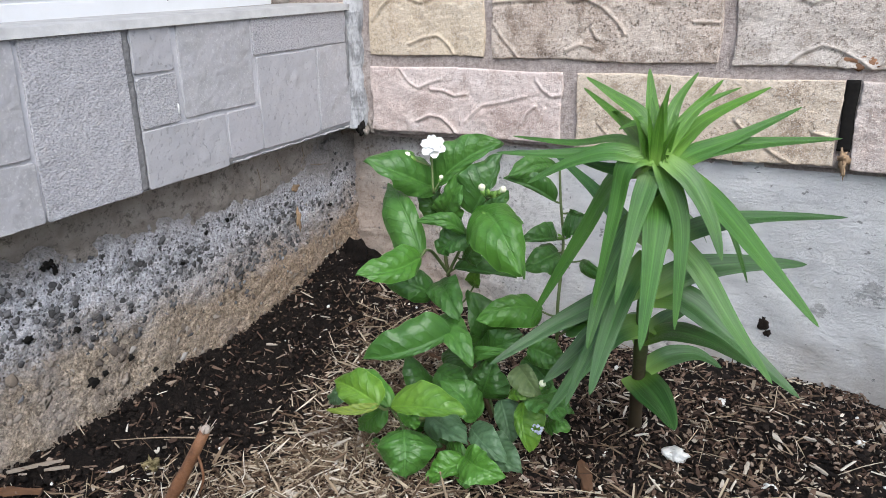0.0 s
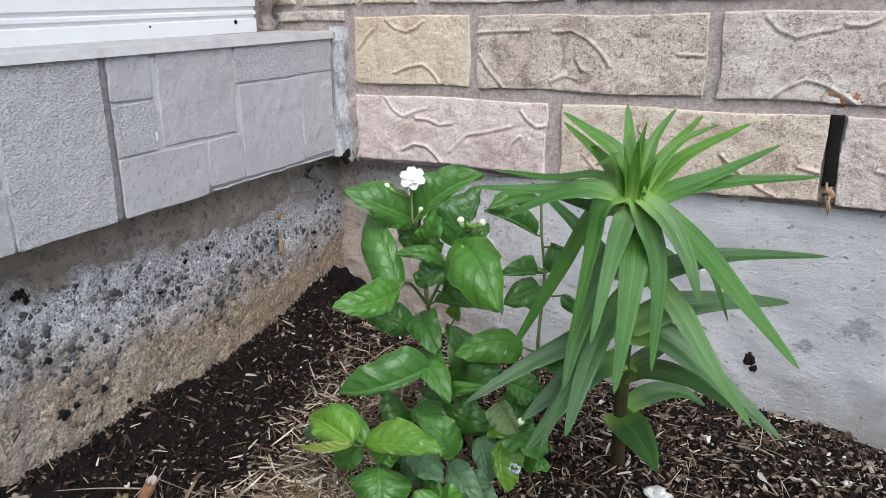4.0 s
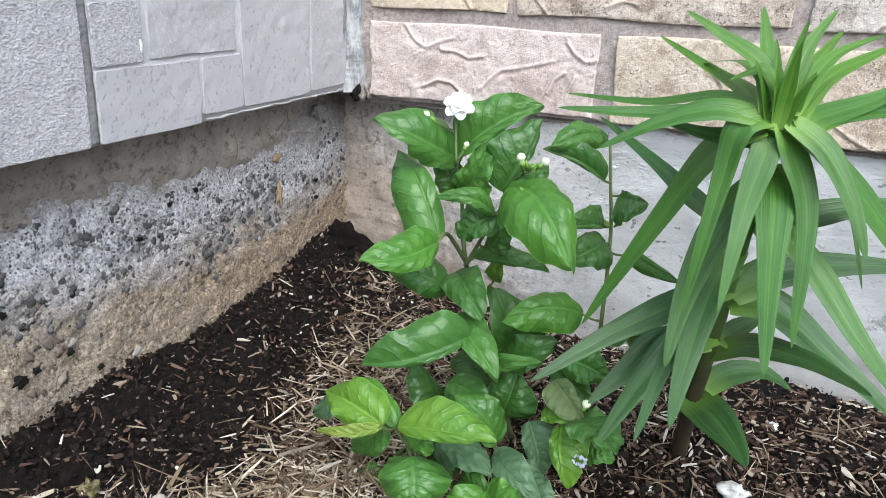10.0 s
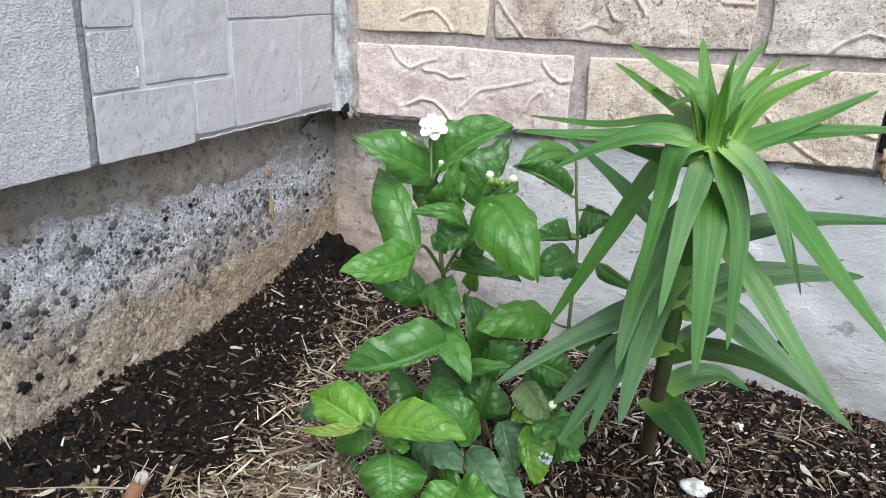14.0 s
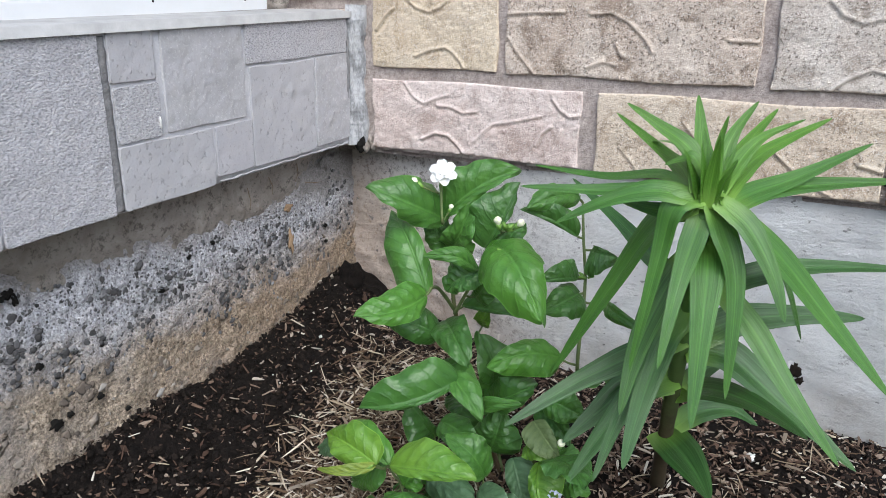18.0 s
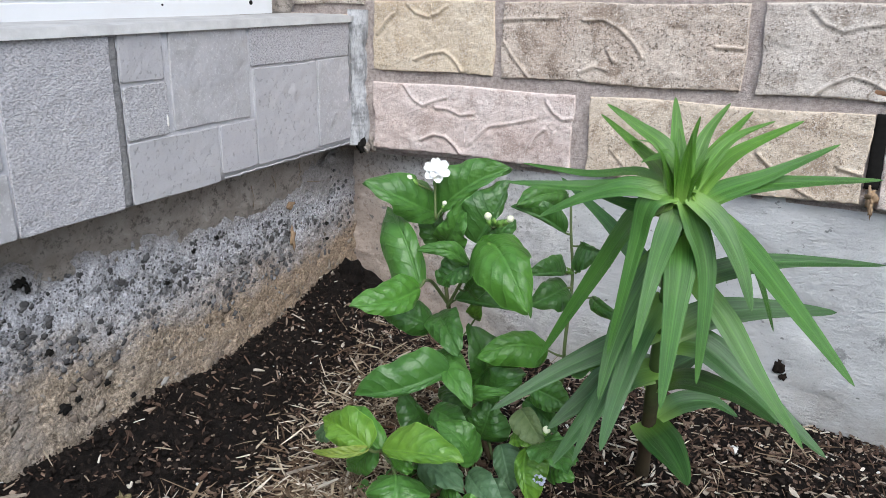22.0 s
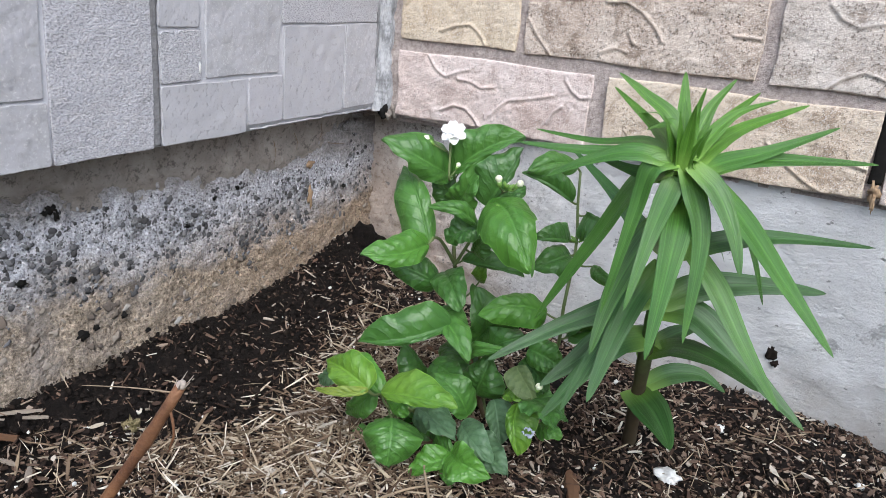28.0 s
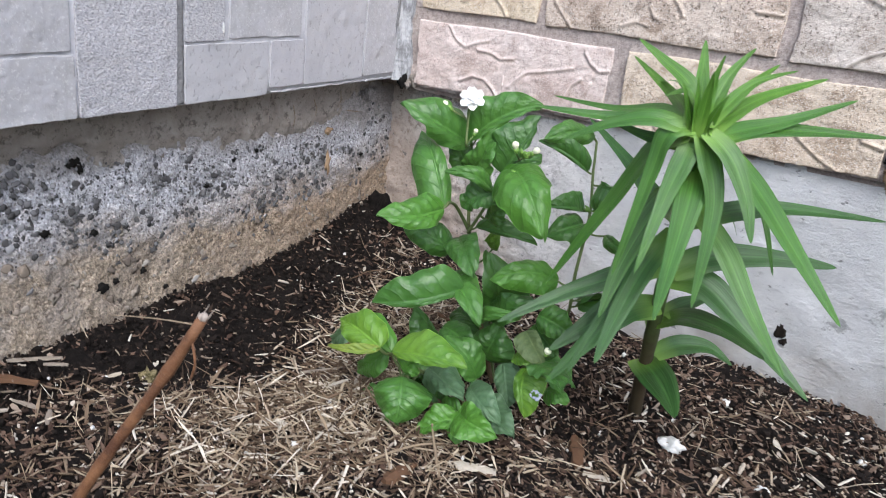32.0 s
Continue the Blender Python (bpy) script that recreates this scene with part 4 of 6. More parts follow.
def brick(x0, x1, z0, z1, tone, seed, marks, res=0.0014):
    w, h = x1 - x0, z1 - z0

    def relief(uu, vv, s):
        d = rounded_edge(uu, vv, w, h, 0.0022, seed, s, 0.6)
        d = d + lattice_noise(s, 12, 0.0005, seed + 1) + lattice_noise(s, 4, 0.0003, seed + 2) + lattice_noise(s, 1, 0.00022, seed + 3)
        for k, points in enumerate(marks):
            d = d - ridge_mark(uu, vv, points, 0.0017 + 0.0004 * (k % 3))
        return d

    e = 0.0011

    def place(u, v, d):
        x = x0 + u + e * math.sin(70 * v + seed) * (1 if u > w / 2 else -1)
        z = z0 + v + e * math.sin(31 * u + seed * 1.3)
        return (x, d, z)

    return under(slab("brick", place, w, h, 0.06, relief, M_BRICK[tone], res, (0, 0.0005, 0.0011)), back)


brick(0.022, 0.293, 0.303, 0.388, "pink", 3, (((0.045, 0.087), (0.059, 0.068), (0.075, 0.059), (0.090, 0.065), (0.109, 0.070)), ((0.094, 0.057), (0.112, 0.056), (0.127, 0.050), (0.144, 0.053)), ((0.071, 0.016), (0.089, 0.024), (0.106, 0.022), (0.120, 0.012), (0.128, 0.003)), ((0.143, 0.017), (0.156, 0.031), (0.166, 0.040), (0.191, 0.046), (0.225, 0.056)), ((0.238, 0.075), (0.247, 0.064), (0.259, 0.057), (0.271, 0.059)), ((0.222, 0.023), (0.228, 0.036), (0.238, 0.045)), ((0.245, 0.028), (0.250, 0.042))))
brick(0.312, 0.591, 0.300, 0.388, "buff", 9, (((0.093, 0.062), (0.104, 0.049), (0.108, 0.039)), ((0.181, 0.044), (0.203, 0.025), (0.225, 0.009), (0.250, -0.003)), ((0.258, 0.035), (0.270, 0.032), (0.280, 0.030)), ((0.027, 0.031), (0.049, 0.008), (0.062, -0.008))))
brick(0.606, 0.905, 0.299, 0.389, "rose", 17, (((0.034, 0.039), (0.042, 0.038), (0.054, 0.027), (0.064, 0.021)), ((0.068, 0.010), (0.079, 0.003), (0.092, -0.007)), ((0.101, 0.023), (0.117, 0.035)), ((0.148, 0.022), (0.160, 0.019), (0.182, 0.022), (0.210, 0.023), (0.230, 0.031)), ((0.214, 0.048), (0.238, 0.048))))
brick(0.920, 1.200, 0.300, 0.389, "tan", 23, (((0.04, 0.02), (0.07, 0.05), (0.11, 0.06), (0.15, 0.045)), ((0.17, 0.07), (0.20, 0.045), (0.24, 0.05))))
brick(1.215, 1.500, 0.300, 0.389, "sand", 29, (((0.04, 0.02), (0.07, 0.05), (0.11, 0.06), (0.15, 0.045)), ((0.17, 0.07), (0.20, 0.045), (0.24, 0.05))))
brick(0.022, 0.190, 0.403, 0.487, "sand", 37, (((0.050, 0.080), (0.062, 0.070), (0.079, 0.065), (0.094, 0.069), (0.106, 0.077)), ((0.063, 0.015), (0.082, 0.022), (0.102, 0.025), (0.116, 0.016), (0.128, 0.002)), ((0.007, 0.045), (0.019, 0.061), (0.030, 0.070))))
brick(0.2005, 0.468, 0.402, 0.487, "tan", 43, (((0.004, 0.042), (0.015, 0.026), (0.036, 0.001)), ((0.097, 0.066), (0.118, 0.068), (0.139, 0.059), (0.155, 0.044), (0.164, 0.031)), ((0.127, 0.037), (0.134, 0.025)), ((0.096, 0.011), (0.113, 0.018), (0.127, 0.016)), ((0.001, 0.066), (0.026, 0.067), (0.067, 0.067)), ((0.239, 0.043), (0.263, 0.042))))
brick(0.482, 0.775, 0.401, 0.489, "grey", 53, (((0.041, 0.082), (0.053, 0.070), (0.070, 0.062), (0.087, 0.067), (0.106, 0.071)), ((0.052, 0.001), (0.065, 0.013), (0.082, 0.022), (0.100, 0.018), (0.119, 0.009), (0.133, 0.000)), ((0.115, 0.075), (0.130, 0.075), (0.142, 0.081)), ((0.139, 0.007), (0.145, 0.018), (0.154, 0.025))))
brick(0.789, 1.050, 0.401, 0.489, "grey", 59, (((0.04, 0.02), (0.07, 0.05), (0.11, 0.06), (0.15, 0.045)), ((0.17, 0.07), (0.20, 0.045), (0.24, 0.05))))
brick(1.065, 1.340, 0.401, 0.489, "pink", 61, (((0.04, 0.02), (0.07, 0.05), (0.11, 0.06), (0.15, 0.045)), ((0.17, 0.07), (0.20, 0.045), (0.24, 0.05))))
for x0, x1, tone, s in ((-0.150, -0.073, "tan", 67), (-0.060, 0.024, "grey", 71), (0.035, 0.118, "sand", 73), (0.134, 0.310, "pink", 79), (0.324, 0.590, "tan", 83), (0.604, 0.880, "pink", 89), (0.895, 1.170, "sand", 97)):
    brick(x0, x1, 0.502, 0.590, tone, s, (((0.02, 0.012), (0.035, 0.03), (0.055, 0.032)), ((0.06, 0.07), (0.09, 0.05), (0.12, 0.055))))
brick(-0.105, 0.006, 0.481, 0.4935, "grey", 101, ())
brick(-0.150, 0.006, 0.403, 0.470, "tan", 103, ())
# the rest of the wall, farther along and higher up
tones = ("pink", "tan", "sand", "grey", "tan", "pink")
for row, (z0, start) in enumerate(((0.300, 1.515), (0.401, 1.355), (0.502, 1.185), (0.604, -0.150), (0.706, -0.290), (0.808, -0.150), (0.910, -0.290))):
    x = start
    while x < 2.99:
        brick(max(x, -0.295), min(x + 0.278, 2.995), z0, z0 + 0.088, tones[(row * 5 + int(7 * x)) % 6], int(211 + 17 * row + 90 * x), (((0.04, 0.02), (0.07, 0.05), (0.11, 0.06), (0.15, 0.045)), ((0.17, 0.07), (0.20, 0.045), (0.24, 0.05))), 0.006)
        x += 0.292
# rust-coloured scar on one brick, open joint with a dead leaf
under(lump("rust_scar", (0.603, 0.0015, 0.409), (0.017, 0.0022, 0.0085), M_RUST, 4, 0.45), back, "rust-brown scar in a brick face")
under(slab("open_joint", lambda u, v, d: (0.5922 + u * (1 + 0.05 * math.sin(130 * v)) + 0.0004 * math.sin(90 * v), 0.0008 + d, 0.318 + v), 0.0128, 0.072, 0.004, lambda a, b, s: lattice_noise(s, 2, 0.0006, 105), M_VOID, 0.003), back, "black open weep joint")

# ---------------------------------------------------------------- parged foundation under the brick
sx, szv = np.concatenate([np.arange(-0.06, 1.1, 0.005), np.linspace(1.105, 3.0, 40)]), np.arange(-0.02, 0.3005, 0.005)
SX, SZ = np.meshgrid(sx, szv, indexing="ij")
SY = 0.012 + 0.040 * smooth_step(0.30, -0.06, SX) + lattice_noise(SX.shape, 9, 0.0016, 61) + lattice_noise(SX.shape, 2.5, 0.0006, 62) * (1 + 2.5 * smooth_step(0.3, 0.0, SX))
found = mesh_object("wall_north_foundation", np.stack([SX, SY, SZ], -1).reshape(-1, 3), grid_faces(*SX.shape), M_SMOOTH)
tagged(found, "grey parged concrete foundation with trowel streaks and dirt", "foundation", kind="structure")
under(slab("foundation_core", lambda u, v, d: (-0.3 + u, 0.058 + d, -0.1 + v), 3.3, 0.3985, 0.25, lambda a, b, s: a * 0, M_SMOOTH, 0.3), found)
cap = slab("foundation_top", lambda u, v, d: (-0.06 + u, 0.0115 + v, 0.2990 - d), 3.0, 0.05, 0.006, lambda a, b, s: lattice_noise(s, 2, 0.0008, 63), M_MORTAR, 0.006)
under(cap, found)


def splash(x, z, sx_, sz_, seed):
    y = 0.012 + 0.040 * float(smooth_step(0.30, -0.06, x))
    return under(lump("soil_splash", (x, y + 0.0005, z), (sx_, 0.0022, sz_), M_CLOD, seed, 0.75), found, "dark dab of soil stuck to the wall")


for x, z, a, b, s in ((0.545, 0.110, 0.0055, 0.0080, 12), (0.551, 0.099, 0.003, 0.004, 13)):
    splash(x, z, a, b, s)


# ---------------------------------------------------------------- lilies
LIGHTWARD = Vector((0.25, -0.85, 0.45))


def strap_blade(spine, width, m, parent, seed):
    """A long narrow channelled leaf along a spine; its face leans to the open sky in front of the wall."""
    k, n = 9, len(spine)
    pts, uv = [], []
    rr = random.Random(seed)
    twist, wave, keel = rr.uniform(-0.22, 0.22), rr.uniform(0, 6), rr.uniform(0.22, 0.36)
    sid = None
    for i in range(n):
        s = i / (n - 1)
        q = spine[i]
        d = (spine[min(i + 1, n - 1)] - spine[max(i - 1, 0)]).normalized()
        flat_side = d.cross(Vector((0, 0, 1)))
        nn = (flat_side.normalized().cross(d) if flat_side.length > 0.05 else Vector((0, -1, 0)))
        seek = LIGHTWARD - d * LIGHTWARD.dot(d)
        nn = (nn * 0.6 + seek).normalized()
        s0 = nn.cross(d).normalized()
        sid = s0 if sid is None or s0.dot(sid) > 0 else -s0
        tw = twist * s
        s1 = sid * math.cos(tw) + nn * math.sin(tw)
        up = nn * math.cos(tw) - sid * math.sin(tw)
        w = width * 0.5 * (min(1, (s + 0.34) / 0.56) ** 0.6) * (max(0.0, 1 - max(0, s - 0.40) / 0.60) ** 0.72) + 0.0002
        for j in range(k):
            v = j / (k - 1) * 2 - 1
            lift = keel * abs(v) ** 1.25 * w - 0.16 * w * abs(v) ** 4 + 0.06 * w * math.sin(8 * s + wave + (1.5 if v > 0 else 0)) * v * v
            pts.append(q + s1 * (v * w) + up * lift)
            uv.append((s, j / (k - 1)))
    return under(mesh_object("leaf", pts, grid_faces(n, k), m, True, uv), parent)


def strap_leaf(base, az, reach, drop, bend, rise, width, m, parent, seed):
    """A strap leaf that leaves the stem at base, heads for az, and arches through a bend."""
    a = radians(az)
    out = Vector((math.cos(a), math.sin(a), 0))
    B = Vector(base)
    T = B + out * reach + Vector((0, 0, drop))
    C = B + out * (reach * bend) + Vector((0, 0, rise))
    spine = []
    for i in range(24):
        s = i / 23
        spine.append((1 - s) ** 2 * B + 2 * s * (1 - s) * C + s * s * T)
    return strap_blade(spine, width, m, parent, seed)


foot, crown = Vector((0.446, -0.166, 0.050)), Vector((0.483, -0.339, 0.363))
lily = thing("lily_plant", foot, "tall green lily with long arching strap leaves in mulch", "lily", "lilies in the bed")
line = spline([foot - Vector((0, 0, 0.01)), foot.lerp(crown, 0.35), foot.lerp(crown, 0.7), crown - Vector((0, 0, 0.008))], 6)
t, f = tube(line, [0.0072 - 0.0026 * i / (len(line) - 1) + 0.0004 * math.sin(2.3 * i) for i in range(len(line))], 12)
under(mesh_object("stem", t, f, M_LILYSTEM), lily, "stout reddish brown stem")
LILY_COUNT = [0]


def lily_leaf(base, low, high, tip, width, young=False):
    LILY_COUNT[0] += 1
    strap_blade(spline([base, low, high, tip], 9), width * 1.26, M_LILYNEW if young else (M_LILY if base[2] > 0.30 else M_LILYLOW), lily, LILY_COUNT[0] * 13)


lily_leaf((0.477, -0.341, 0.367), (0.470, -0.334, 0.390), (0.448, -0.330, 0.404), (0.427, -0.329, 0.416), 0.0093, True)
lily_leaf((0.474, -0.340, 0.366), (0.462, -0.312, 0.375), (0.440, -0.284, 0.382), (0.399, -0.246, 0.399), 0.0114, True)
lily_leaf((0.483, -0.340, 0.365), (0.477, -0.323, 0.379), (0.471, -0.309, 0.394), (0.463, -0.291, 0.420), 0.0111, True)
lily_leaf((0.486, -0.341, 0.368), (0.486, -0.340, 0.382), (0.486, -0.339, 0.398), (0.489, -0.339, 0.414), 0.0051, True)
lily_leaf((0.487, -0.341, 0.368), (0.487, -0.328, 0.384), (0.491, -0.317, 0.402), (0.501, -0.307, 0.420), 0.0084, True)
lily_leaf((0.488, -0.341, 0.368), (0.490, -0.303, 0.378), (0.495, -0.272, 0.390), (0.507, -0.229, 0.408), 0.0091, True)
lily_leaf((0.489, -0.342, 0.367), (0.494, -0.321, 0.381), (0.505, -0.301, 0.397), (0.527, -0.281, 0.408), 0.0079, True)
lily_leaf((0.491, -0.337, 0.363), (0.494, -0.308, 0.372), (0.507, -0.269, 0.385), (0.541, -0.212, 0.402), 0.0109, True)
lily_leaf((0.494, -0.334, 0.359), (0.505, -0.315, 0.365), (0.530, -0.289, 0.374), (0.567, -0.255, 0.393), 0.0123)
lily_leaf((0.494, -0.333, 0.356), (0.513, -0.307, 0.366), (0.548, -0.279, 0.369), (0.596, -0.249, 0.371), 0.0115)
lily_leaf((0.484, -0.342, 0.370), (0.464, -0.319, 0.388), (0.449, -0.295, 0.389), (0.423, -0.262, 0.382), 0.0062, True)
lily_leaf((0.484, -0.342, 0.370), (0.473, -0.341, 0.388), (0.466, -0.341, 0.387), (0.456, -0.341, 0.382), 0.0060, True)
lily_leaf((0.473, -0.341, 0.368), (0.450, -0.318, 0.371), (0.407, -0.294, 0.361), (0.347, -0.274, 0.359), 0.0075)
lily_leaf((0.474, -0.340, 0.366), (0.4440, -0.331, 0.3625), (0.4045, -0.333, 0.3585), (0.365, -0.347, 0.359), 0.0095)
lily_leaf((0.482, -0.341, 0.362), (0.4530, -0.348, 0.3670), (0.4255, -0.352, 0.3580), (0.3940, -0.356, 0.3400), 0.0125)
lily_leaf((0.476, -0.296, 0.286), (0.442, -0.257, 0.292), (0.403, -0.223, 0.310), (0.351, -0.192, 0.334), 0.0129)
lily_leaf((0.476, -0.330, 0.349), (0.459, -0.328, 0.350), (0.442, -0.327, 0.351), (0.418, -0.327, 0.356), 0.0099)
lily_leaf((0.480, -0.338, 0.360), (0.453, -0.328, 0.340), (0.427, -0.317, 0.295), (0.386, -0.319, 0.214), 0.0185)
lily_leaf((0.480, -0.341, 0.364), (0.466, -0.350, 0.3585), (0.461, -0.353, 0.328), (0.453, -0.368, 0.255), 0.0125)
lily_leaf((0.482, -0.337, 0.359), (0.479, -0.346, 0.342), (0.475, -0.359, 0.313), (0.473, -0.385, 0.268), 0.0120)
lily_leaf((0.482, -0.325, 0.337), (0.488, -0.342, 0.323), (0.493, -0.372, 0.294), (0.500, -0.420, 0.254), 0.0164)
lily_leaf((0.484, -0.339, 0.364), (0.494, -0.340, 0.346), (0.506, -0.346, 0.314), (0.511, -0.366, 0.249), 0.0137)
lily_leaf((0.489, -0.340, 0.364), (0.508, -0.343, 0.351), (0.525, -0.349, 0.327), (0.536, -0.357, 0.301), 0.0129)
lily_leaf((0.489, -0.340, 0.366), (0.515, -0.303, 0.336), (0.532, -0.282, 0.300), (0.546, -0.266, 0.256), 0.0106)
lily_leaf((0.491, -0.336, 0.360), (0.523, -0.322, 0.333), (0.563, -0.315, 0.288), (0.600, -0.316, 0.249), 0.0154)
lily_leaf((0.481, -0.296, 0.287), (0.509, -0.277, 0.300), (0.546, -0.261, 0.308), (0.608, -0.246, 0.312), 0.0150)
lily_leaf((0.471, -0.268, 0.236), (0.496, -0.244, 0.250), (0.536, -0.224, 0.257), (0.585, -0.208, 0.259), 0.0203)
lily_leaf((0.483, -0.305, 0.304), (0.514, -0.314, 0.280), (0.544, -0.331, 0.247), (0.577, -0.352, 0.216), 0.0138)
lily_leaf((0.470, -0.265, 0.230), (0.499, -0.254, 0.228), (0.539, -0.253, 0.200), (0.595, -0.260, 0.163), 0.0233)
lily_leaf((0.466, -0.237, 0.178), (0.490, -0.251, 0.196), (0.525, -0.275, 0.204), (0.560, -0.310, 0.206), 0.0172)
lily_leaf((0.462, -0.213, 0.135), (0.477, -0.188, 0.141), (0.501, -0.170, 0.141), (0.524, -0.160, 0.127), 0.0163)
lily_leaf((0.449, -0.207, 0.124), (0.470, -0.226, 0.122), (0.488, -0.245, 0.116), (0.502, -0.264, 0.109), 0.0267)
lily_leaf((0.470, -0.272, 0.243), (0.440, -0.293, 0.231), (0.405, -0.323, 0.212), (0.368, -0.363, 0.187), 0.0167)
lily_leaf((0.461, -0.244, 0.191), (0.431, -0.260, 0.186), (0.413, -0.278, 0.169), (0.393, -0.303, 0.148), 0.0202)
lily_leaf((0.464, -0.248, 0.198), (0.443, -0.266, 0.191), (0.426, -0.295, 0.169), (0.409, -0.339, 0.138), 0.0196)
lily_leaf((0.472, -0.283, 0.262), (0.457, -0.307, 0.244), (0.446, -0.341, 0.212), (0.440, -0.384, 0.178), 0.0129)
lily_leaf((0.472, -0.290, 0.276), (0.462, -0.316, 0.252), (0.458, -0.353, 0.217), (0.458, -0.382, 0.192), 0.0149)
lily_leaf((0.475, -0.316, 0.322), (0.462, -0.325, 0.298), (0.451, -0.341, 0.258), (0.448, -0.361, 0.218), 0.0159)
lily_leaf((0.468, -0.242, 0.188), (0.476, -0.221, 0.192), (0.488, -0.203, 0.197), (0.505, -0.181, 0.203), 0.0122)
# leaves at the back of the stem
for h, az, reach, drop, bend, rise, width in ((0.290, 75, 0.110, -0.030, 0.50, 0.030, 0.0180), (0.225, 95, 0.095, -0.010, 0.50, 0.030, 0.0200), (0.339, 105, 0.110, -0.005, 0.45, 0.012, 0.0150), (0.17, 120, 0.08, -0.02, 0.5, 0.03, 0.018)):
    LILY_COUNT[0] += 1
    strap_leaf(foot.lerp(crown, (h - foot.z) / (crown.z - foot.z)), az, reach, drop, bend, rise, width, M_LILY, lily, LILY_COUNT[0] * 13)
# upright funnel of the youngest leaves
for k in range(9):
    LILY_COUNT[0] += 1
    tall = 0.030 + 0.005 * (k % 4)
    strap_leaf(crown + Vector((0.004 * math.cos(0.7 * k), 0.004 * math.sin(0.7 * k), -0.004)), 40 * k + 10, 0.010 + 0.002 * (k % 3), tall, 0.35, 0.6 * tall, 0.0075, M_LILYNEW, lily, LILY_COUNT[0] * 13)

# a second lily farther along the wall, of which only the leaf ends reach into view
foot2, crown2 = Vector((0.880, -0.165, 0.035)), Vector((0.890, -0.24, 0.345))
lily2 = thing("lily_plant", foot2, "second green lily with pointed strap leaves beside the wall", "lily", "lilies in the bed")
line = spline([foot2 - Vector((0, 0, 0.01)), foot2.lerp(crown2, 0.5), crown2], 6)
t, f = tube(line, [0.0065 - 0.0028 * i / (len(line) - 1) for i in range(len(line))], 10)
under(mesh_object("stem", t, f, M_WOODSTEM), lily2)
for k, (h, az, reach, drop, rise, w) in enumerate(((0.345, 172, 0.155, -0.002, 0.014, 0.014), (0.32, 176, 0.128, -0.018, 0.03, 0.018), (0.31, 188, 0.118, -0.030, 0.02, 0.014), (0.235, 178, 0.108, -0.030, 0.03, 0.024), (0.35, 160, 0.13, 0.05, 0.03, 0.011), (0.33, 60, 0.13, -0.02, 0.03, 0.018), (0.30, 10, 0.15, -0.05, 0.04, 0.018), (0.28, -60, 0.15, -0.05, 0.04, 0.018), (0.25, 110, 0.13, -0.03, 0.04, 0.018), (0.34, -20, 0.12, 0.02, 0.03, 0.015), (0.35, -100, 0.10, 0.02, 0.03, 0.013), (0.20, 20, 0.12, -0.03, 0.03, 0.02), (0.18, -110, 0.12, -0.02, 0.03, 0.02), (0.36, 90, 0.05, 0.05, 0.03, 0.01))):
    b = foot2.lerp(crown2, (h - foot2.z) / (crown2.z - foot2.z))
    strap_leaf(b, az, reach, drop, 0.45, rise, 1.35 * w, M_LILY, lily2, 300 + k)


# ---------------------------------------------------------------- jasmine
jas = thing("jasmine_plant", (0.314, -0.228, 0.05), "bushy Arabian jasmine with glossy oval leaves and a white flower", "jasmine")
STEMS = (
    (((0.314, -0.228, 0.040), (0.287, -0.232, 0.12), (0.261, -0.232, 0.207), (0.243, -0.207, 0.255), (0.241, -0.213, 0.287), (0.250, -0.236, 0.326)), 0.0026, 0.0011),
    (((0.261, -0.232, 0.207), (0.256, -0.255, 0.235), (0.262, -0.281, 0.245)), 0.0019, 0.0013),
    (((0.262, -0.235, 0.205), (0.283, -0.238, 0.245), (0.296, -0.234, 0.271), (0.308, -0.238, 0.292)), 0.0018, 0.0010),
    (((0.345, -0.205, 0.040), (0.374, -0.220, 0.14), (0.381, -0.237, 0.197), (0.373, -0.205, 0.245), (0.367, -0.200, 0.285), (0.360, -0.186, 0.312)), 0.0020, 0.0012),
    (((0.314, -0.228, 0.045), (0.298, -0.224, 0.100), (0.303, -0.240, 0.130)), 0.0022, 0.0012),
    (((0.300, -0.262, 0.045), (0.275, -0.315, 0.085), (0.266, -0.356, 0.117)), 0.0020, 0.0012),
    (((0.312, -0.270, 0.045), (0.330, -0.310, 0.062), (0.345, -0.345, 0.075)), 0.0018, 0.0012),
    (((0.335, -0.240, 0.045), (0.360, -0.270, 0.105), (0.382, -0.300, 0.133)), 0.0019, 0.0011),
)
NODES = []
for pts_, r0, r1 in STEMS:
    line = spline(pts_, 7)
    t, f = tube(line, [r0 + (r1 - r0) * i / (len(line) - 1) for i in range(len(line))], 8)
    under(mesh_object("stem", t, f, M_WOODSTEM if pts_[0][2] < 0.05 and len(pts_) > 3 and r0 > 0.0022 else M_STEM), jas)
    NODES += line[3:]
JAS_COUNT = [0]


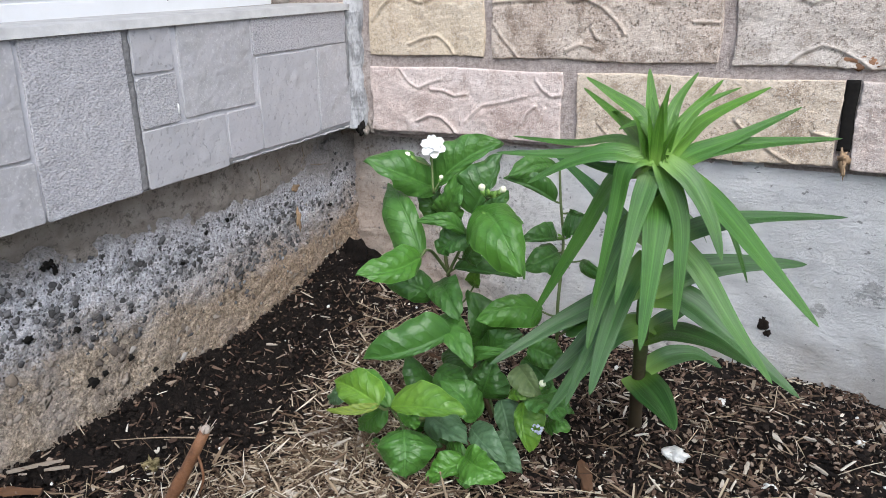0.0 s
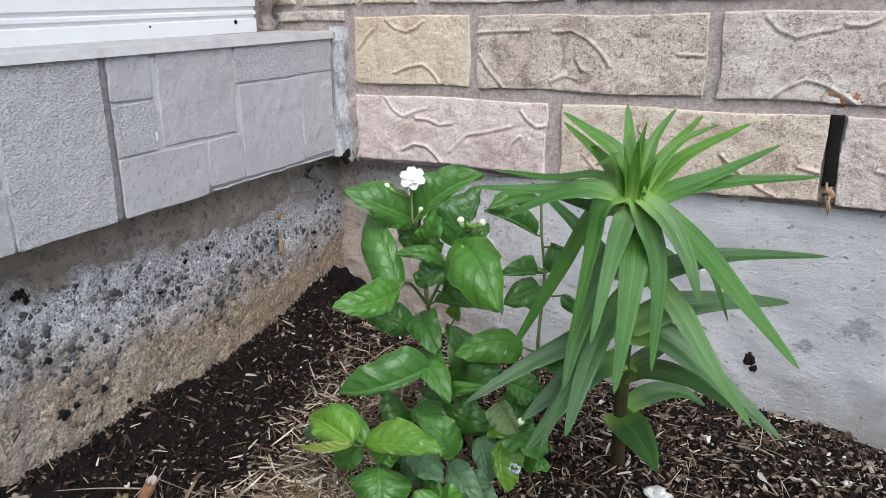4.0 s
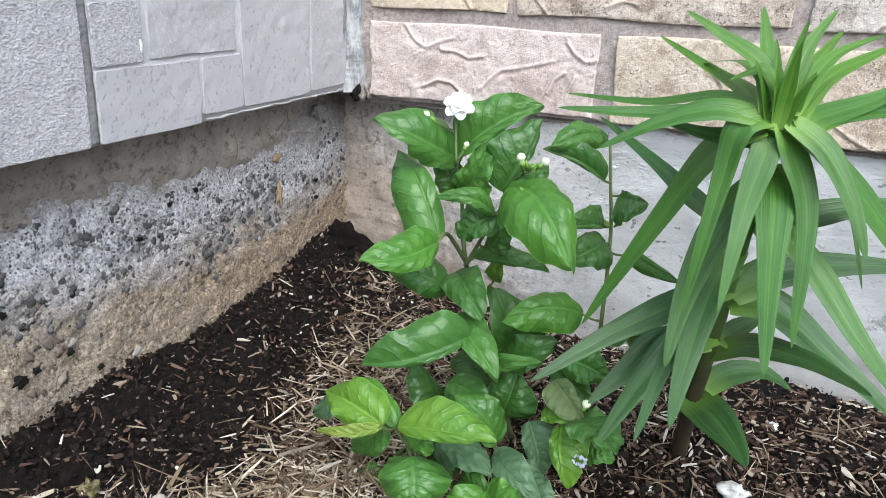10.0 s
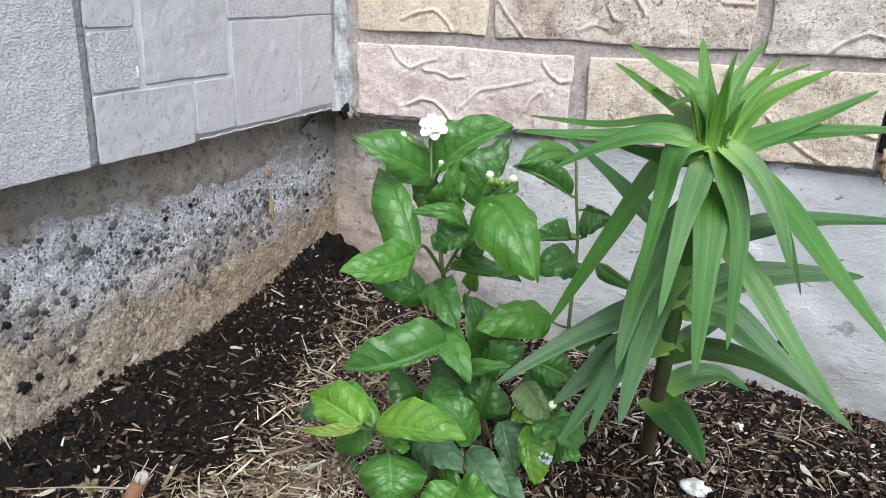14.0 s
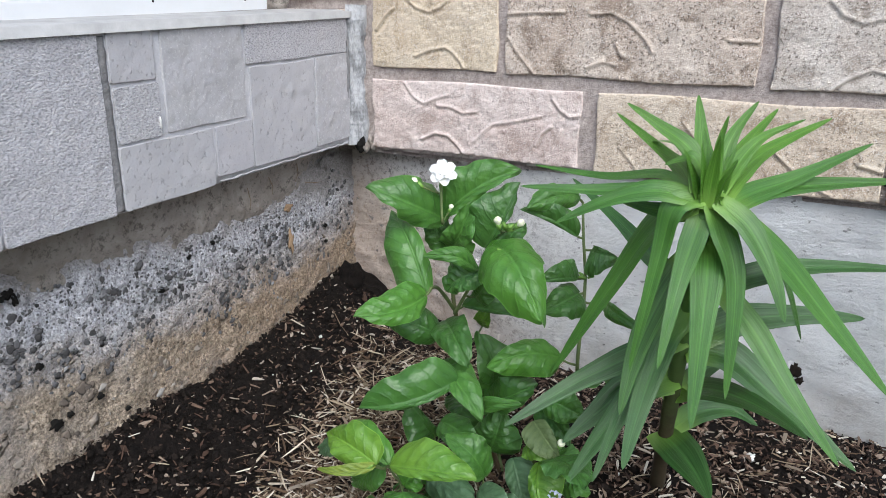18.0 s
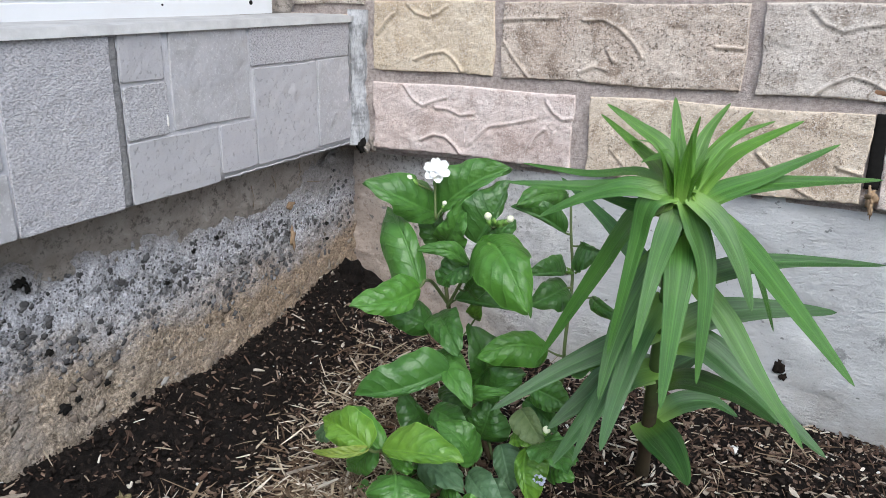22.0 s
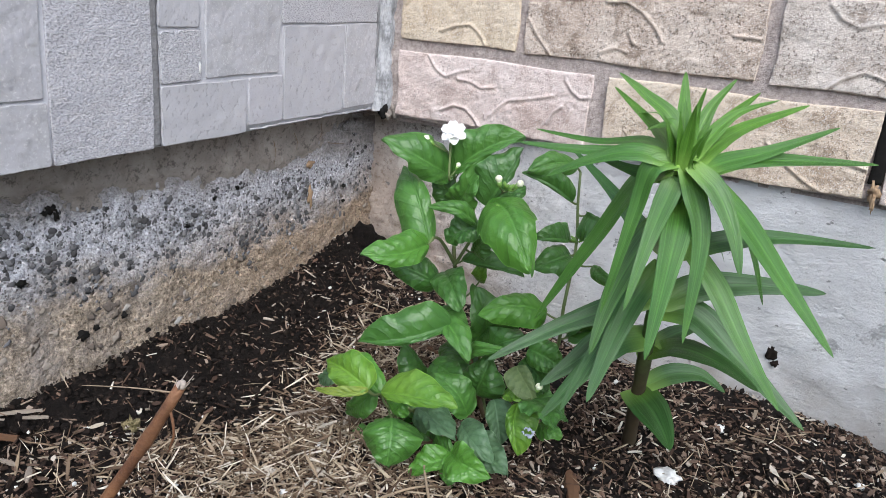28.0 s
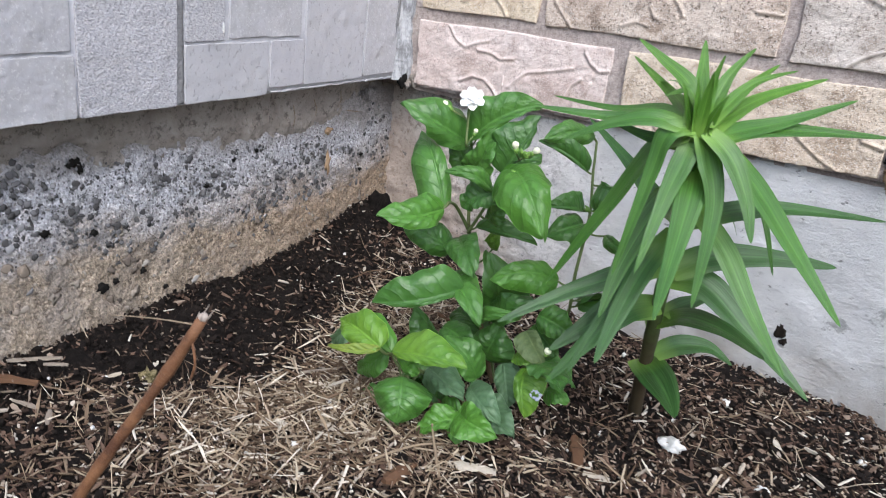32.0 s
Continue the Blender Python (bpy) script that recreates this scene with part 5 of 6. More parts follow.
def jasmine_leaf(base, tip, width, roll, tone, skew=0.0):
    """An oval pointed quilted leaf from base to tip; roll turns its face about the midrib away from facing up, skew widens one half."""
    JAS_COUNT[0] += 1
    rr = random.Random(JAS_COUNT[0] * 7)
    B, T = Vector(base), Vector(tip)
    a = T - B
    L = a.length * 1.04
    a.normalize()
    up = (Vector((0, 0, 1)) - a * a.z).normalized()
    s0 = a.cross(up)
    nn = up * math.cos(radians(roll)) + s0 * math.sin(radians(roll))
    sd = a.cross(nn)
    n, k = 44, 21
    arch, fold, wavy, ph = rr.uniform(0.06, 0.20), rr.uniform(0.25, 0.80), rr.uniform(0.075, 0.155), rr.uniform(0, 6)
    curl, side_bend, twist = rr.uniform(0.25, 0.85), rr.uniform(-0.09, 0.09), rr.uniform(-0.35, 0.35)
    veins = rr.uniform(5.6, 7.2)
    pts, uv = [], []
    for i in range(n):
        s = 0.5 - 0.5 * math.cos(math.pi * i / (n - 1))
        q = B + a * (L * s) + nn * (arch * L * (math.sin(math.pi * s) - 1.4 * max(0, s - 0.7))) + sd * (side_bend * L * math.sin(math.pi * s))
        w0 = width * 0.53 * (s ** 0.42 * (1 - s) ** 0.74) / 0.4700 * (1 + 0.035 * math.sin(11 * s + ph) + 0.02 * math.sin(23 * s + 2 * ph)) + 0.0002
        ct, st = math.cos(twist * s), math.sin(twist * s)
        for j in range(k):
            v = j / (k - 1) * 2 - 1
            w = w0 * (1 + (skew if v > 0 else -skew))
            cell = abs(math.sin(math.pi * (veins * s - 1.6 * abs(v) + 0.10 * math.sin(5 * v + ph))))
            cross = abs(math.sin(math.pi * (2.6 * abs(v) + 0.35 * math.sin(9 * s + ph))))
            quilt = 0.07 * w0 * (cell ** 0.55) * (0.65 + 0.35 * cross ** 0.6) * (1 - abs(v) ** 4) * min(1, 5 * abs(v))
            lift = fold * w * abs(v) - curl * w * abs(v) ** 2.6 + wavy * width * math.sin(10 * s + ph + (1.7 if v > 0 else 0)) * abs(v) ** 3 + 0.5 * wavy * width * math.sin(27 * s + 3 * ph) * abs(v) ** 4 + quilt
            pts.append(q + (sd * ct + nn * st) * (v * w) + (nn * ct - sd * st) * lift)
            uv.append((s, j / (k - 1)))
    leaf = under(mesh_object("leaf", pts, grid_faces(n, k), M_JAS[tone], True, uv), jas)
    near_ = min(NODES, key=lambda q: (q - B).length + 0.4 * max(0, q.z - B.z))
    gap_ = (near_ - B).length
    if 0.002 < gap_ < 0.075:
        mid_ = B.lerp(near_, 0.5) - Vector((0, 0, 0.1 * gap_))
        t, f = tube(spline([B + a * 0.002, mid_, near_], 5), [0.0009 + 0.0003 * i / 10 for i in range(11)], 6)
        under(mesh_object("petiole", t, f, M_STEM), leaf)
    return leaf


# leaves, from the top down
jasmine_leaf((0.250, -0.236, 0.294), (0.212, -0.292, 0.329), 0.0395, -78, 'm', 0.30)
jasmine_leaf((0.252, -0.236, 0.299), (0.309, -0.216, 0.340), 0.0325, 71, 'm', -0.45)
jasmine_leaf((0.291, -0.238, 0.274), (0.313, -0.220, 0.329), 0.0303, 58, 'd', -0.70)
jasmine_leaf((0.250, -0.225, 0.262), (0.230, -0.231, 0.293), 0.0255, -62, 'd', -0.04)
jasmine_leaf((0.251, -0.225, 0.263), (0.278, -0.240, 0.312), 0.0300, 116, 'm', 0.19)
jasmine_leaf((0.259, -0.283, 0.240), (0.204, -0.250, 0.298), 0.0334, -28, 'm', -0.38)
jasmine_leaf((0.260, -0.284, 0.239), (0.231, -0.345, 0.237), 0.0305, -57, 'l', 0.23)
jasmine_leaf((0.296, -0.262, 0.262), (0.262, -0.290, 0.276), 0.0146, -67, 'm', 0.25)
jasmine_leaf((0.296, -0.255, 0.259), (0.270, -0.268, 0.241), 0.0306, -63, 'd', 0.17)
jasmine_leaf((0.3090, -0.2595, 0.2850), (0.369, -0.311, 0.255), 0.0490, 34, 'l', 0.14)
jasmine_leaf((0.368, -0.210, 0.251), (0.347, -0.245, 0.256), 0.0177, -63, 'd', 0.70)
jasmine_leaf((0.371, -0.215, 0.240), (0.354, -0.250, 0.232), 0.0308, -47, 'd', -0.09)
jasmine_leaf((0.357, -0.190, 0.319), (0.331, -0.235, 0.315), 0.0221, -62, 'm', 0.05)
jasmine_leaf((0.363, -0.205, 0.287), (0.321, -0.227, 0.309), 0.0164, -71, 'd', 0.70)
jasmine_leaf((0.375, -0.200, 0.276), (0.397, -0.205, 0.275), 0.0253, 62, 'd', 0.70)
jasmine_leaf((0.392, -0.205, 0.232), (0.432, -0.235, 0.228), 0.0118, 51, 'm', 0.29)
jasmine_leaf((0.257, -0.255, 0.191), (0.211, -0.272, 0.205), 0.0300, -58, 'd', 0.09)
jasmine_leaf((0.255, -0.240, 0.199), (0.300, -0.285, 0.186), 0.0313, 26, 'd', -0.02)
jasmine_leaf((0.262, -0.220, 0.208), (0.325, -0.212, 0.206), 0.0167, 59, 'd', -0.70)
jasmine_leaf((0.275, -0.200, 0.182), (0.283, -0.210, 0.209), 0.0152, 135, 'y', -0.09)
jasmine_leaf((0.280, -0.230, 0.223), (0.299, -0.240, 0.248), 0.0225, 103, 'd', 0.21)
jasmine_leaf((0.293, -0.285, 0.168), (0.227, -0.335, 0.149), 0.0316, -53, 'd', 0.70)
jasmine_leaf((0.264, -0.262, 0.169), (0.320, -0.302, 0.151), 0.0281, 31, 'm', -0.26)
jasmine_leaf((0.294, -0.225, 0.122), (0.293, -0.240, 0.189), 0.0500, -127, 'd', 0.17)
jasmine_leaf((0.365, -0.235, 0.186), (0.317, -0.275, 0.183), 0.0311, -55, 'l', -0.19)
jasmine_leaf((0.304, -0.245, 0.130), (0.349, -0.252, 0.163), 0.0303, 70, 'd', -0.20)
jasmine_leaf((0.314, -0.262, 0.093), (0.322, -0.256, 0.131), 0.0411, 57, 'd', 0.09)
jasmine_leaf((0.258, -0.262, 0.090), (0.236, -0.275, 0.128), 0.0267, -64, 'd', -0.64)
jasmine_leaf((0.270, -0.381, 0.133), (0.214, -0.368, 0.137), 0.0322, -40, 'y', 0.20)
jasmine_leaf((0.270, -0.381, 0.132), (0.231, -0.402, 0.129), 0.0083, -50, 'e', 0.26)
jasmine_leaf((0.268, -0.360, 0.120), (0.211, -0.330, 0.130), 0.0186, -30, 'l', 0.51)
jasmine_leaf((0.277, -0.372, 0.129), (0.348, -0.372, 0.141), 0.0287, 50, 'y', -0.52)
jasmine_leaf((0.288, -0.370, 0.114), (0.296, -0.360, 0.129), 0.0202, 45, 'l', 0.11)
jasmine_leaf((0.322, -0.290, 0.086), (0.290, -0.300, 0.121), 0.0308, -54, 'm', 0.11)
jasmine_leaf((0.281, -0.312, 0.090), (0.336, -0.345, 0.098), 0.0309, 39, 'g', -0.14)
jasmine_leaf((0.286, -0.366, 0.105), (0.298, -0.388, 0.075), 0.0476, 0, 'm', -0.07)
jasmine_leaf((0.276, -0.352, 0.090), (0.263, -0.360, 0.049), 0.0212, -63, 'm', 0.44)
jasmine_leaf((0.284, -0.365, 0.071), (0.286, -0.372, 0.051), 0.0144, -9, 'm', 0.12)
jasmine_leaf((0.253, -0.345, 0.112), (0.218, -0.340, 0.075), 0.0228, -79, 'm', -0.24)
jasmine_leaf((0.205, -0.330, 0.113), (0.176, -0.330, 0.086), 0.0168, -75, 'g', -0.27)
jasmine_leaf((0.244, -0.340, 0.066), (0.228, -0.345, 0.033), 0.0214, -72, 'm', -0.05)
jasmine_leaf((0.247, -0.345, 0.046), (0.239, -0.350, 0.023), 0.0180, -63, 'g', -0.09)
jasmine_leaf((0.341, -0.350, 0.079), (0.313, -0.372, 0.062), 0.0208, -43, 'l', 0.31)
jasmine_leaf((0.338, -0.345, 0.077), (0.309, -0.330, 0.070), 0.0163, -42, 'm', 0.27)
jasmine_leaf((0.336, -0.352, 0.071), (0.348, -0.362, 0.059), 0.0147, 18, 'l', -0.03)
jasmine_leaf((0.340, -0.350, 0.083), (0.380, -0.362, 0.085), 0.0312, 41, 'l', 0.07)
jasmine_leaf((0.331, -0.320, 0.094), (0.374, -0.345, 0.087), 0.0234, 33, 'g', -0.33)
jasmine_leaf((0.346, -0.312, 0.082), (0.385, -0.335, 0.076), 0.0271, 33, 'g', -0.13)
jasmine_leaf((0.347, -0.290, 0.112), (0.365, -0.305, 0.081), 0.0250, 22, 'g', -0.29)
jasmine_leaf((0.374, -0.298, 0.122), (0.390, -0.325, 0.091), 0.0265, 10, 'y', -0.51)
jasmine_leaf((0.362, -0.285, 0.149), (0.390, -0.300, 0.131), 0.0224, 35, 'b', 0.29)
jasmine_leaf((0.357, -0.290, 0.125), (0.384, -0.300, 0.129), 0.0141, 50, 'y', 0.26)
jasmine_leaf((0.386, -0.270, 0.092), (0.411, -0.280, 0.096), 0.0182, 48, 'm', 0.35)
jasmine_leaf((0.360, -0.255, 0.154), (0.395, -0.255, 0.146), 0.0285, 51, 'm', -0.08)
jasmine_leaf((0.303, -0.262, 0.127), (0.345, -0.285, 0.159), 0.0145, 77, 'm', -0.14)
jasmine_leaf((0.304, -0.265, 0.131), (0.303, -0.275, 0.156), 0.0098, -121, 'l', -0.28)
jasmine_leaf((0.348, -0.240, 0.132), (0.382, -0.250, 0.114), 0.0224, 42, 'd', -0.15)
jasmine_leaf((0.273, -0.280, 0.120), (0.315, -0.290, 0.105), 0.0268, 40, 'd', 0.06)
jasmine_leaf((0.306, -0.236, 0.272), (0.322, -0.226, 0.297), 0.0220, 62, 'd')

# inner leaves that fill the bush, set along the stems and turned outward
rr_ = random.Random(5)
low_nodes = [q for q in NODES if 0.055 < q.z < 0.185]
for k in range(30):
    q = low_nodes[rr_.randrange(len(low_nodes))]
    a_ = math.atan2(q.y + 0.27, q.x - 0.325) + rr_.uniform(-1.0, 1.0)
    ln_ = rr_.uniform(0.034, 0.050)
    b_ = q + Vector((math.cos(a_), math.sin(a_), 0.2)) * 0.010
    e_ = b_ + Vector((math.cos(a_), math.sin(a_), rr_.uniform(-0.45, 0.25))) * ln_
    if e_.x < 0.425 and e_.x > 0.225 and e_.y > -0.36:
        jasmine_leaf(b_, e_, ln_ * rr_.uniform(0.66, 0.8), rr_.uniform(-25, 25), rr_.choice("dddm"))


def petal_points(c, out, up, length, width, cup, seed):
    sd = out.cross(up).normalized()
    pts, uv = [], []
    n, k = 9, 7
    for i in range(n):
        s = i / (n - 1)
        q = c + out * (length * s) + up * (cup * length * math.sin(math.pi * 0.6 * s))
        w = width * 0.5 * math.sin(math.pi * min(1, s * 0.82 + 0.09)) ** 0.6
        for j in range(k):
            v = j / (k - 1) * 2 - 1
            pts.append(q + sd * (v * w) + up * (0.22 * width * v * v + 0.03 * width * math.sin(5 * v + seed)))
            uv.append((s, j / (k - 1)))
    return pts, grid_faces(n, k), uv


# the open flower: a short tube and two whorls of rounded petals
fc = Vector((0.2565, -0.251, 0.338))
face_dir = Vector((0.35, -0.72, 0.60)).normalized()
t, f = tube(spline([(0.250, -0.236, 0.326), fc - face_dir * 0.006, fc], 4), [0.0011] * 9, 8)
blossom = under(mesh_object("flower", t, f, M_CALYX), jas, "open white double jasmine flower")
e1 = face_dir.orthogonal().normalized()
e2 = face_dir.cross(e1)
for ring, cnt, ln, wd, cup in ((0, 6, 0.0120, 0.0098, 0.10), (1, 5, 0.0085, 0.0078, 0.45), (2, 3, 0.0050, 0.0060, 0.8)):
    for i in range(cnt):
        t_ = 2 * math.pi * (i + 0.35 * ring) / cnt
        out = (e1 * math.cos(t_) + e2 * math.sin(t_)).normalized()
        pv, pf, puv = petal_points(fc + face_dir * 0.0012 * ring, out, face_dir, ln, wd, cup, i)
        under(mesh_object("petal", pv, pf, M_PETAL, True, puv), blossom)


def bud(place, way, size, stalk=None):
    c, d = Vector(place), Vector(way).normalized()
    prof_ = [(0.0, 0.25), (0.15, 0.42), (0.3, 0.34), (0.42, 0.5), (0.62, 0.72), (0.8, 0.62), (0.93, 0.35), (1.0, 0.05)]
    t, f = tube([c + d * (size * s) for s, _ in prof_], [size * 0.5 * q for _, q in prof_], 9)
    b = under(mesh_object("bud", t, f, M_BUD), jas, "closed cream flower bud")
    t, f = tube([c - d * size * 0.25, c, c + d * size * 0.3], [size * 0.10, size * 0.22, size * 0.26], 8)
    under(mesh_object("calyx", t, f, M_CALYX), b)
    if stalk:
        t, f = tube(spline([stalk, c - d * size * 0.25], 4), [0.0007] * 5, 6)
        under(mesh_object("stalk", t, f, M_STEM), b)
    return b


bud((0.2385, -0.2580, 0.3268), (-0.80, -0.30, 0.50), 0.0105, (0.2515, -0.2490, 0.3195))
bud((0.2625, -0.2500, 0.3060), (0.35, 0.10, 0.93), 0.0065, (0.2590, -0.2545, 0.2975))
# the flower's stalk, in front of the two top leaves
t, f = tube(spline([(0.246, -0.228, 0.290), (0.2585, -0.2550, 0.2960), (0.2555, -0.2515, 0.3120), (0.2535, -0.2490, 0.3300)], 5), [0.0012] * 16, 7)
under(mesh_object("flower_stalk", t, f, M_STEM), jas)
bud((0.318, -0.270, 0.3045), (-0.15, -0.2, 0.95), 0.0095, (0.3075, -0.238, 0.290))
bud((0.325, -0.251, 0.301), (0.6, -0.1, 0.6), 0.0095, (0.3075, -0.238, 0.290))
bud((0.389, -0.297, 0.139), (0.25, -0.2, 0.7), 0.0095, (0.382, -0.299, 0.132))
bud((0.246, -0.213, 0.296), (0.15, -0.1, 0.95), 0.0075, (0.2415, -0.213, 0.286))
bud((0.303, -0.240, 0.130), (0.0, -0.3, 0.9), 0.0065)


def green_buds(place, cnt, seed):
    rr = random.Random(seed)
    V_, F_ = [], []
    for i in range(cnt):
        d = Vector((rr.uniform(-1, 1), rr.uniform(-1, 1), rr.uniform(0.1, 1))).normalized()
        t, f = tube([Vector(place) + d * 0.001, Vector(place) + d * 0.0055, Vector(place) + d * 0.009], [0.0010, 0.0018, 0.0005], 6)
        F_ += [tuple(q + len(V_) for q in face) for face in f]
        V_ += t
    return under(mesh_object("bud_cluster", V_, F_, M_CALYX), jas, "tiny green unopened buds")


green_buds((0.3265, -0.2765, 0.2830), 12, 1)
green_buds((0.3165, -0.2520, 0.2965), 6, 2)
green_buds((0.374, -0.205, 0.250), 4, 4)
# bluish-white fluff on a low leaf
fl = scatter("leaf_fluff", [np.array((0.3965 + 0.004 * math.cos(k * 2.4), -0.3245 + 0.0015 * math.sin(k), 0.1140 + 0.004 * math.sin(k * 2.4))) for k in range(14)], [0.0007 + 0.0005 * (k % 3) for k in range(14)], M_FLUFF, None, 8)
under(fl, jas, "bluish white fluff stuck to a leaf")

# ---------------------------------------------------------------- stick, twigs, lumps and pieces on the soil
stick_tip, stick_foot = Vector((0.3547, -0.6502, 0.2818)), Vector((0.230, -0.712, 0.035))
stick = thing("pruned_stick", stick_foot, "reddish brown pruned stick standing slanted in the mulch", "stick")
line = [stick_foot.lerp(stick_tip, s) + Vector((0.0006 * math.sin(9 * s), 0.0006 * math.sin(7 * s + 1), 0.0006 * math.sin(12 * s))) for s in np.linspace(0, 1, 26)]
t, f = tube(line, [0.0034 - 0.0008 * i / 25 + (0.0007 if i in (8, 16, 22) else 0) + 0.00015 * math.sin(5 * i) for i in range(26)], 12)
under(mesh_object("shaft", t, f, M_TWIG), stick)
d = (line[-1] - line[-2]).normalized()
t, f = tube([line[-1] - d * 0.001, line[-1] + d * 0.0015, line[-1] + d * 0.003], [0.0022, 0.0022, 0.0012], 12)
under(mesh_object("cut_end", t, f, M_CUT), stick, "pale frayed cut end")
for k in range(5):
    b = line[-1] + Vector((0.0025 * math.cos(k * 1.3), 0.0025 * math.sin(k * 1.3), 0))
    t, f = tube([b, b + d * (0.004 + 0.0015 * (k % 3)) + Vector((0.001 * math.cos(k), 0.001 * math.sin(k), 0))], [0.0004, 0.0001], 5)
    under(mesh_object("fibre", t, f, M_CUT), stick)
side = line[-2]
t, f = tube(spline([side, side + Vector((0.004, -0.001, -0.012)), side + Vector((-0.002, 0.0, -0.026))], 5), [0.0008, 0.0008, 0.0007, 0.0007, 0.0007, 0.0006, 0.0006, 0.0006, 0.0005, 0.0004, 0.0003], 6)
under(mesh_object("bark_strip", t, f, M_TWIG), stick)


tip_ = line[-1] - d * 0.004
t, f = tube(spline([tip_, tip_ + Vector((-0.018, -0.010, 0.0005)), tip_ + Vector((-0.037, -0.020, -0.001))], 5), [0.00045 - 0.00003 * i for i in range(11)], 6)
under(mesh_object("side_shoot", t, f, M_STRAW), stick, "thin dry side shoot")


def on_ground(x, y, up=0.0):
    return Vector((x, y, float(ground_height(x, y)) + up))


def twig(points, rad, m, label, name="twig", cat="twig"):
    line = spline([on_ground(x, y, u) for x, y, u in points], 6)
    t, f = tube(line, [rad * (1 - 0.5 * i / len(line)) for i in range(len(line))], 7)
    return tagged(mesh_object(name, t, f, m), label, cat, cat + " pieces on the mulch")


twig(((0.13, -0.19, 0.004), (0.16, -0.15, 0.006), (0.19, -0.12, 0.004)), 0.0024, M_CHIP, "dark brown twig lying on the mulch")
twig(((0.135, -0.27, 0.004), (0.165, -0.245, 0.007), (0.20, -0.225, 0.005)), 0.0022, M_BARK, "brown twig lying in the mulch")
twig(((0.36, -0.41, 0.004), (0.33, -0.375, 0.012), (0.318, -0.36, 0.02)), 0.0016, M_STRAW, "pale stalk leaning beside the jasmine", "straw_stalk", "straw")
twig(((0.30, -0.43, 0.003), (0.325, -0.40, 0.010), (0.34, -0.37, 0.006)), 0.0015, M_STRAW, "pale stalk in the straw", "straw_stalk", "straw")
twig(((0.66, -0.30, 0.004), (0.72, -0.26, 0.006), (0.80, -0.25, 0.005)), 0.0016, M_STRAW, "long pale stalk on the mulch", "straw_stalk", "straw")


def splinter(name, x, y, ln, wd, th, az, m, label, cat, lift=0.003, seed=1):
    """A split piece of wood: a tapering, slightly bent bar with ragged ends."""
    rr = random.Random(seed)
    a = radians(az)
    d, s = Vector((math.cos(a), math.sin(a), 0)), Vector((-math.sin(a), math.cos(a), 0))
    n, V_, F_ = 9, [], []
    for i in range(n):
        q = i / (n - 1)
        w = wd * 0.5 * (0.55 + 0.45 * math.sin(math.pi * (0.1 + 0.85 * q))) * rr.uniform(0.6, 1.25)
        p_ = on_ground(x, y, lift) + d * (ln * (q - 0.5)) + s * (0.02 * ln * math.sin(3 * q + seed)) + Vector((0, 0, 0.02 * ln * math.sin(2.6 * q)))
        for u, v in ((-1, -0.6), (-0.8, 0.7), (0.1, 1.0), (0.9, 0.5), (1, -0.6)):
            V_.append(p_ + s * (u * w) + Vector((0, 0, v * th * 0.5 * rr.uniform(0.8, 1.2))) + d * (rr.uniform(-0.02, 0.02) * ln if i in (0, n - 1) else 0))
    for i in range(n - 1):
        for j in range(5):
            F_.append((i * 5 + j, i * 5 + (j + 1) % 5, (i + 1) * 5 + (j + 1) % 5, (i + 1) * 5 + j))
    F_ += [(4, 3, 2, 1, 0), tuple((n - 1) * 5 + j for j in range(5))]
    return tagged(mesh_object(name, V_, F_, m, False), label, cat, cat + " pieces on the mulch")


for k, (x, y, ln, wd, az) in enumerate(((0.245, -0.408, 0.030, 0.006, -8), (0.375, -0.382, 0.040, 0.011, 25), (0.463, -0.326, 0.022, 0.007, 15), (0.715, -0.292, 0.070, 0.009, 28), (0.598, -0.298, 0.034, 0.004, 0), (0.56, -0.20, 0.022, 0.005, 85), (0.62, -0.18, 0.020, 0.004, -40), (0.205, -0.43, 0.014, 0.006, -10), (0.79, -0.275, 0.05, 0.008, -70), (0.76, -0.27, 0.03, 0.010, 10))):
    splinter("wood_splinter", x, y, ln, wd, 0.003, az, M_PALE, "pale split wood splinter lying on the mulch", "wood splinter", 0.005, k)
for k, (x, y, ln, wd, az) in enumerate(((0.433, -0.296, 0.046, 0.012, -65), (0.333, -0.428, 0.034, 0.013, 80), (-0.012, -0.548, 0.050, 0.010, 30), (0.185, -0.13, 0.03, 0.007, -15), (0.59, -0.305, 0.012, 0.008, 40), (0.70, -0.275, 0.012, 0.008, 10))):
    splinter("bark_piece", x, y, ln, wd, 0.006, az, M_BARK, "rust-brown flake of bark on the mulch", "bark", 0.004, 50 + k)
for k, (x, y, ln, wd, az) in enumerate(((-0.022, -0.520, 0.046, 0.006, 48), (-0.005, -0.510, 0.022, 0.004, 38), (0.030, -0.560, 0.026, 0.004, 15), (0.065, -0.560, 0.020, 0.006, -35), (0.158, -0.318, 0.050, 0.0045, 58), (0.40, -0.42, 0.035, 0.006, 20), (0.56, -0.36, 0.03, 0.006, 75), (0.68, -0.33, 0.04, 0.007, 5))):
    splinter("wood_strip", x, y, ln, wd, 0.003, az, M_GREYWOOD, "weathered tan strip of wood on the mulch", "wood strip", 0.005, 80 + k)
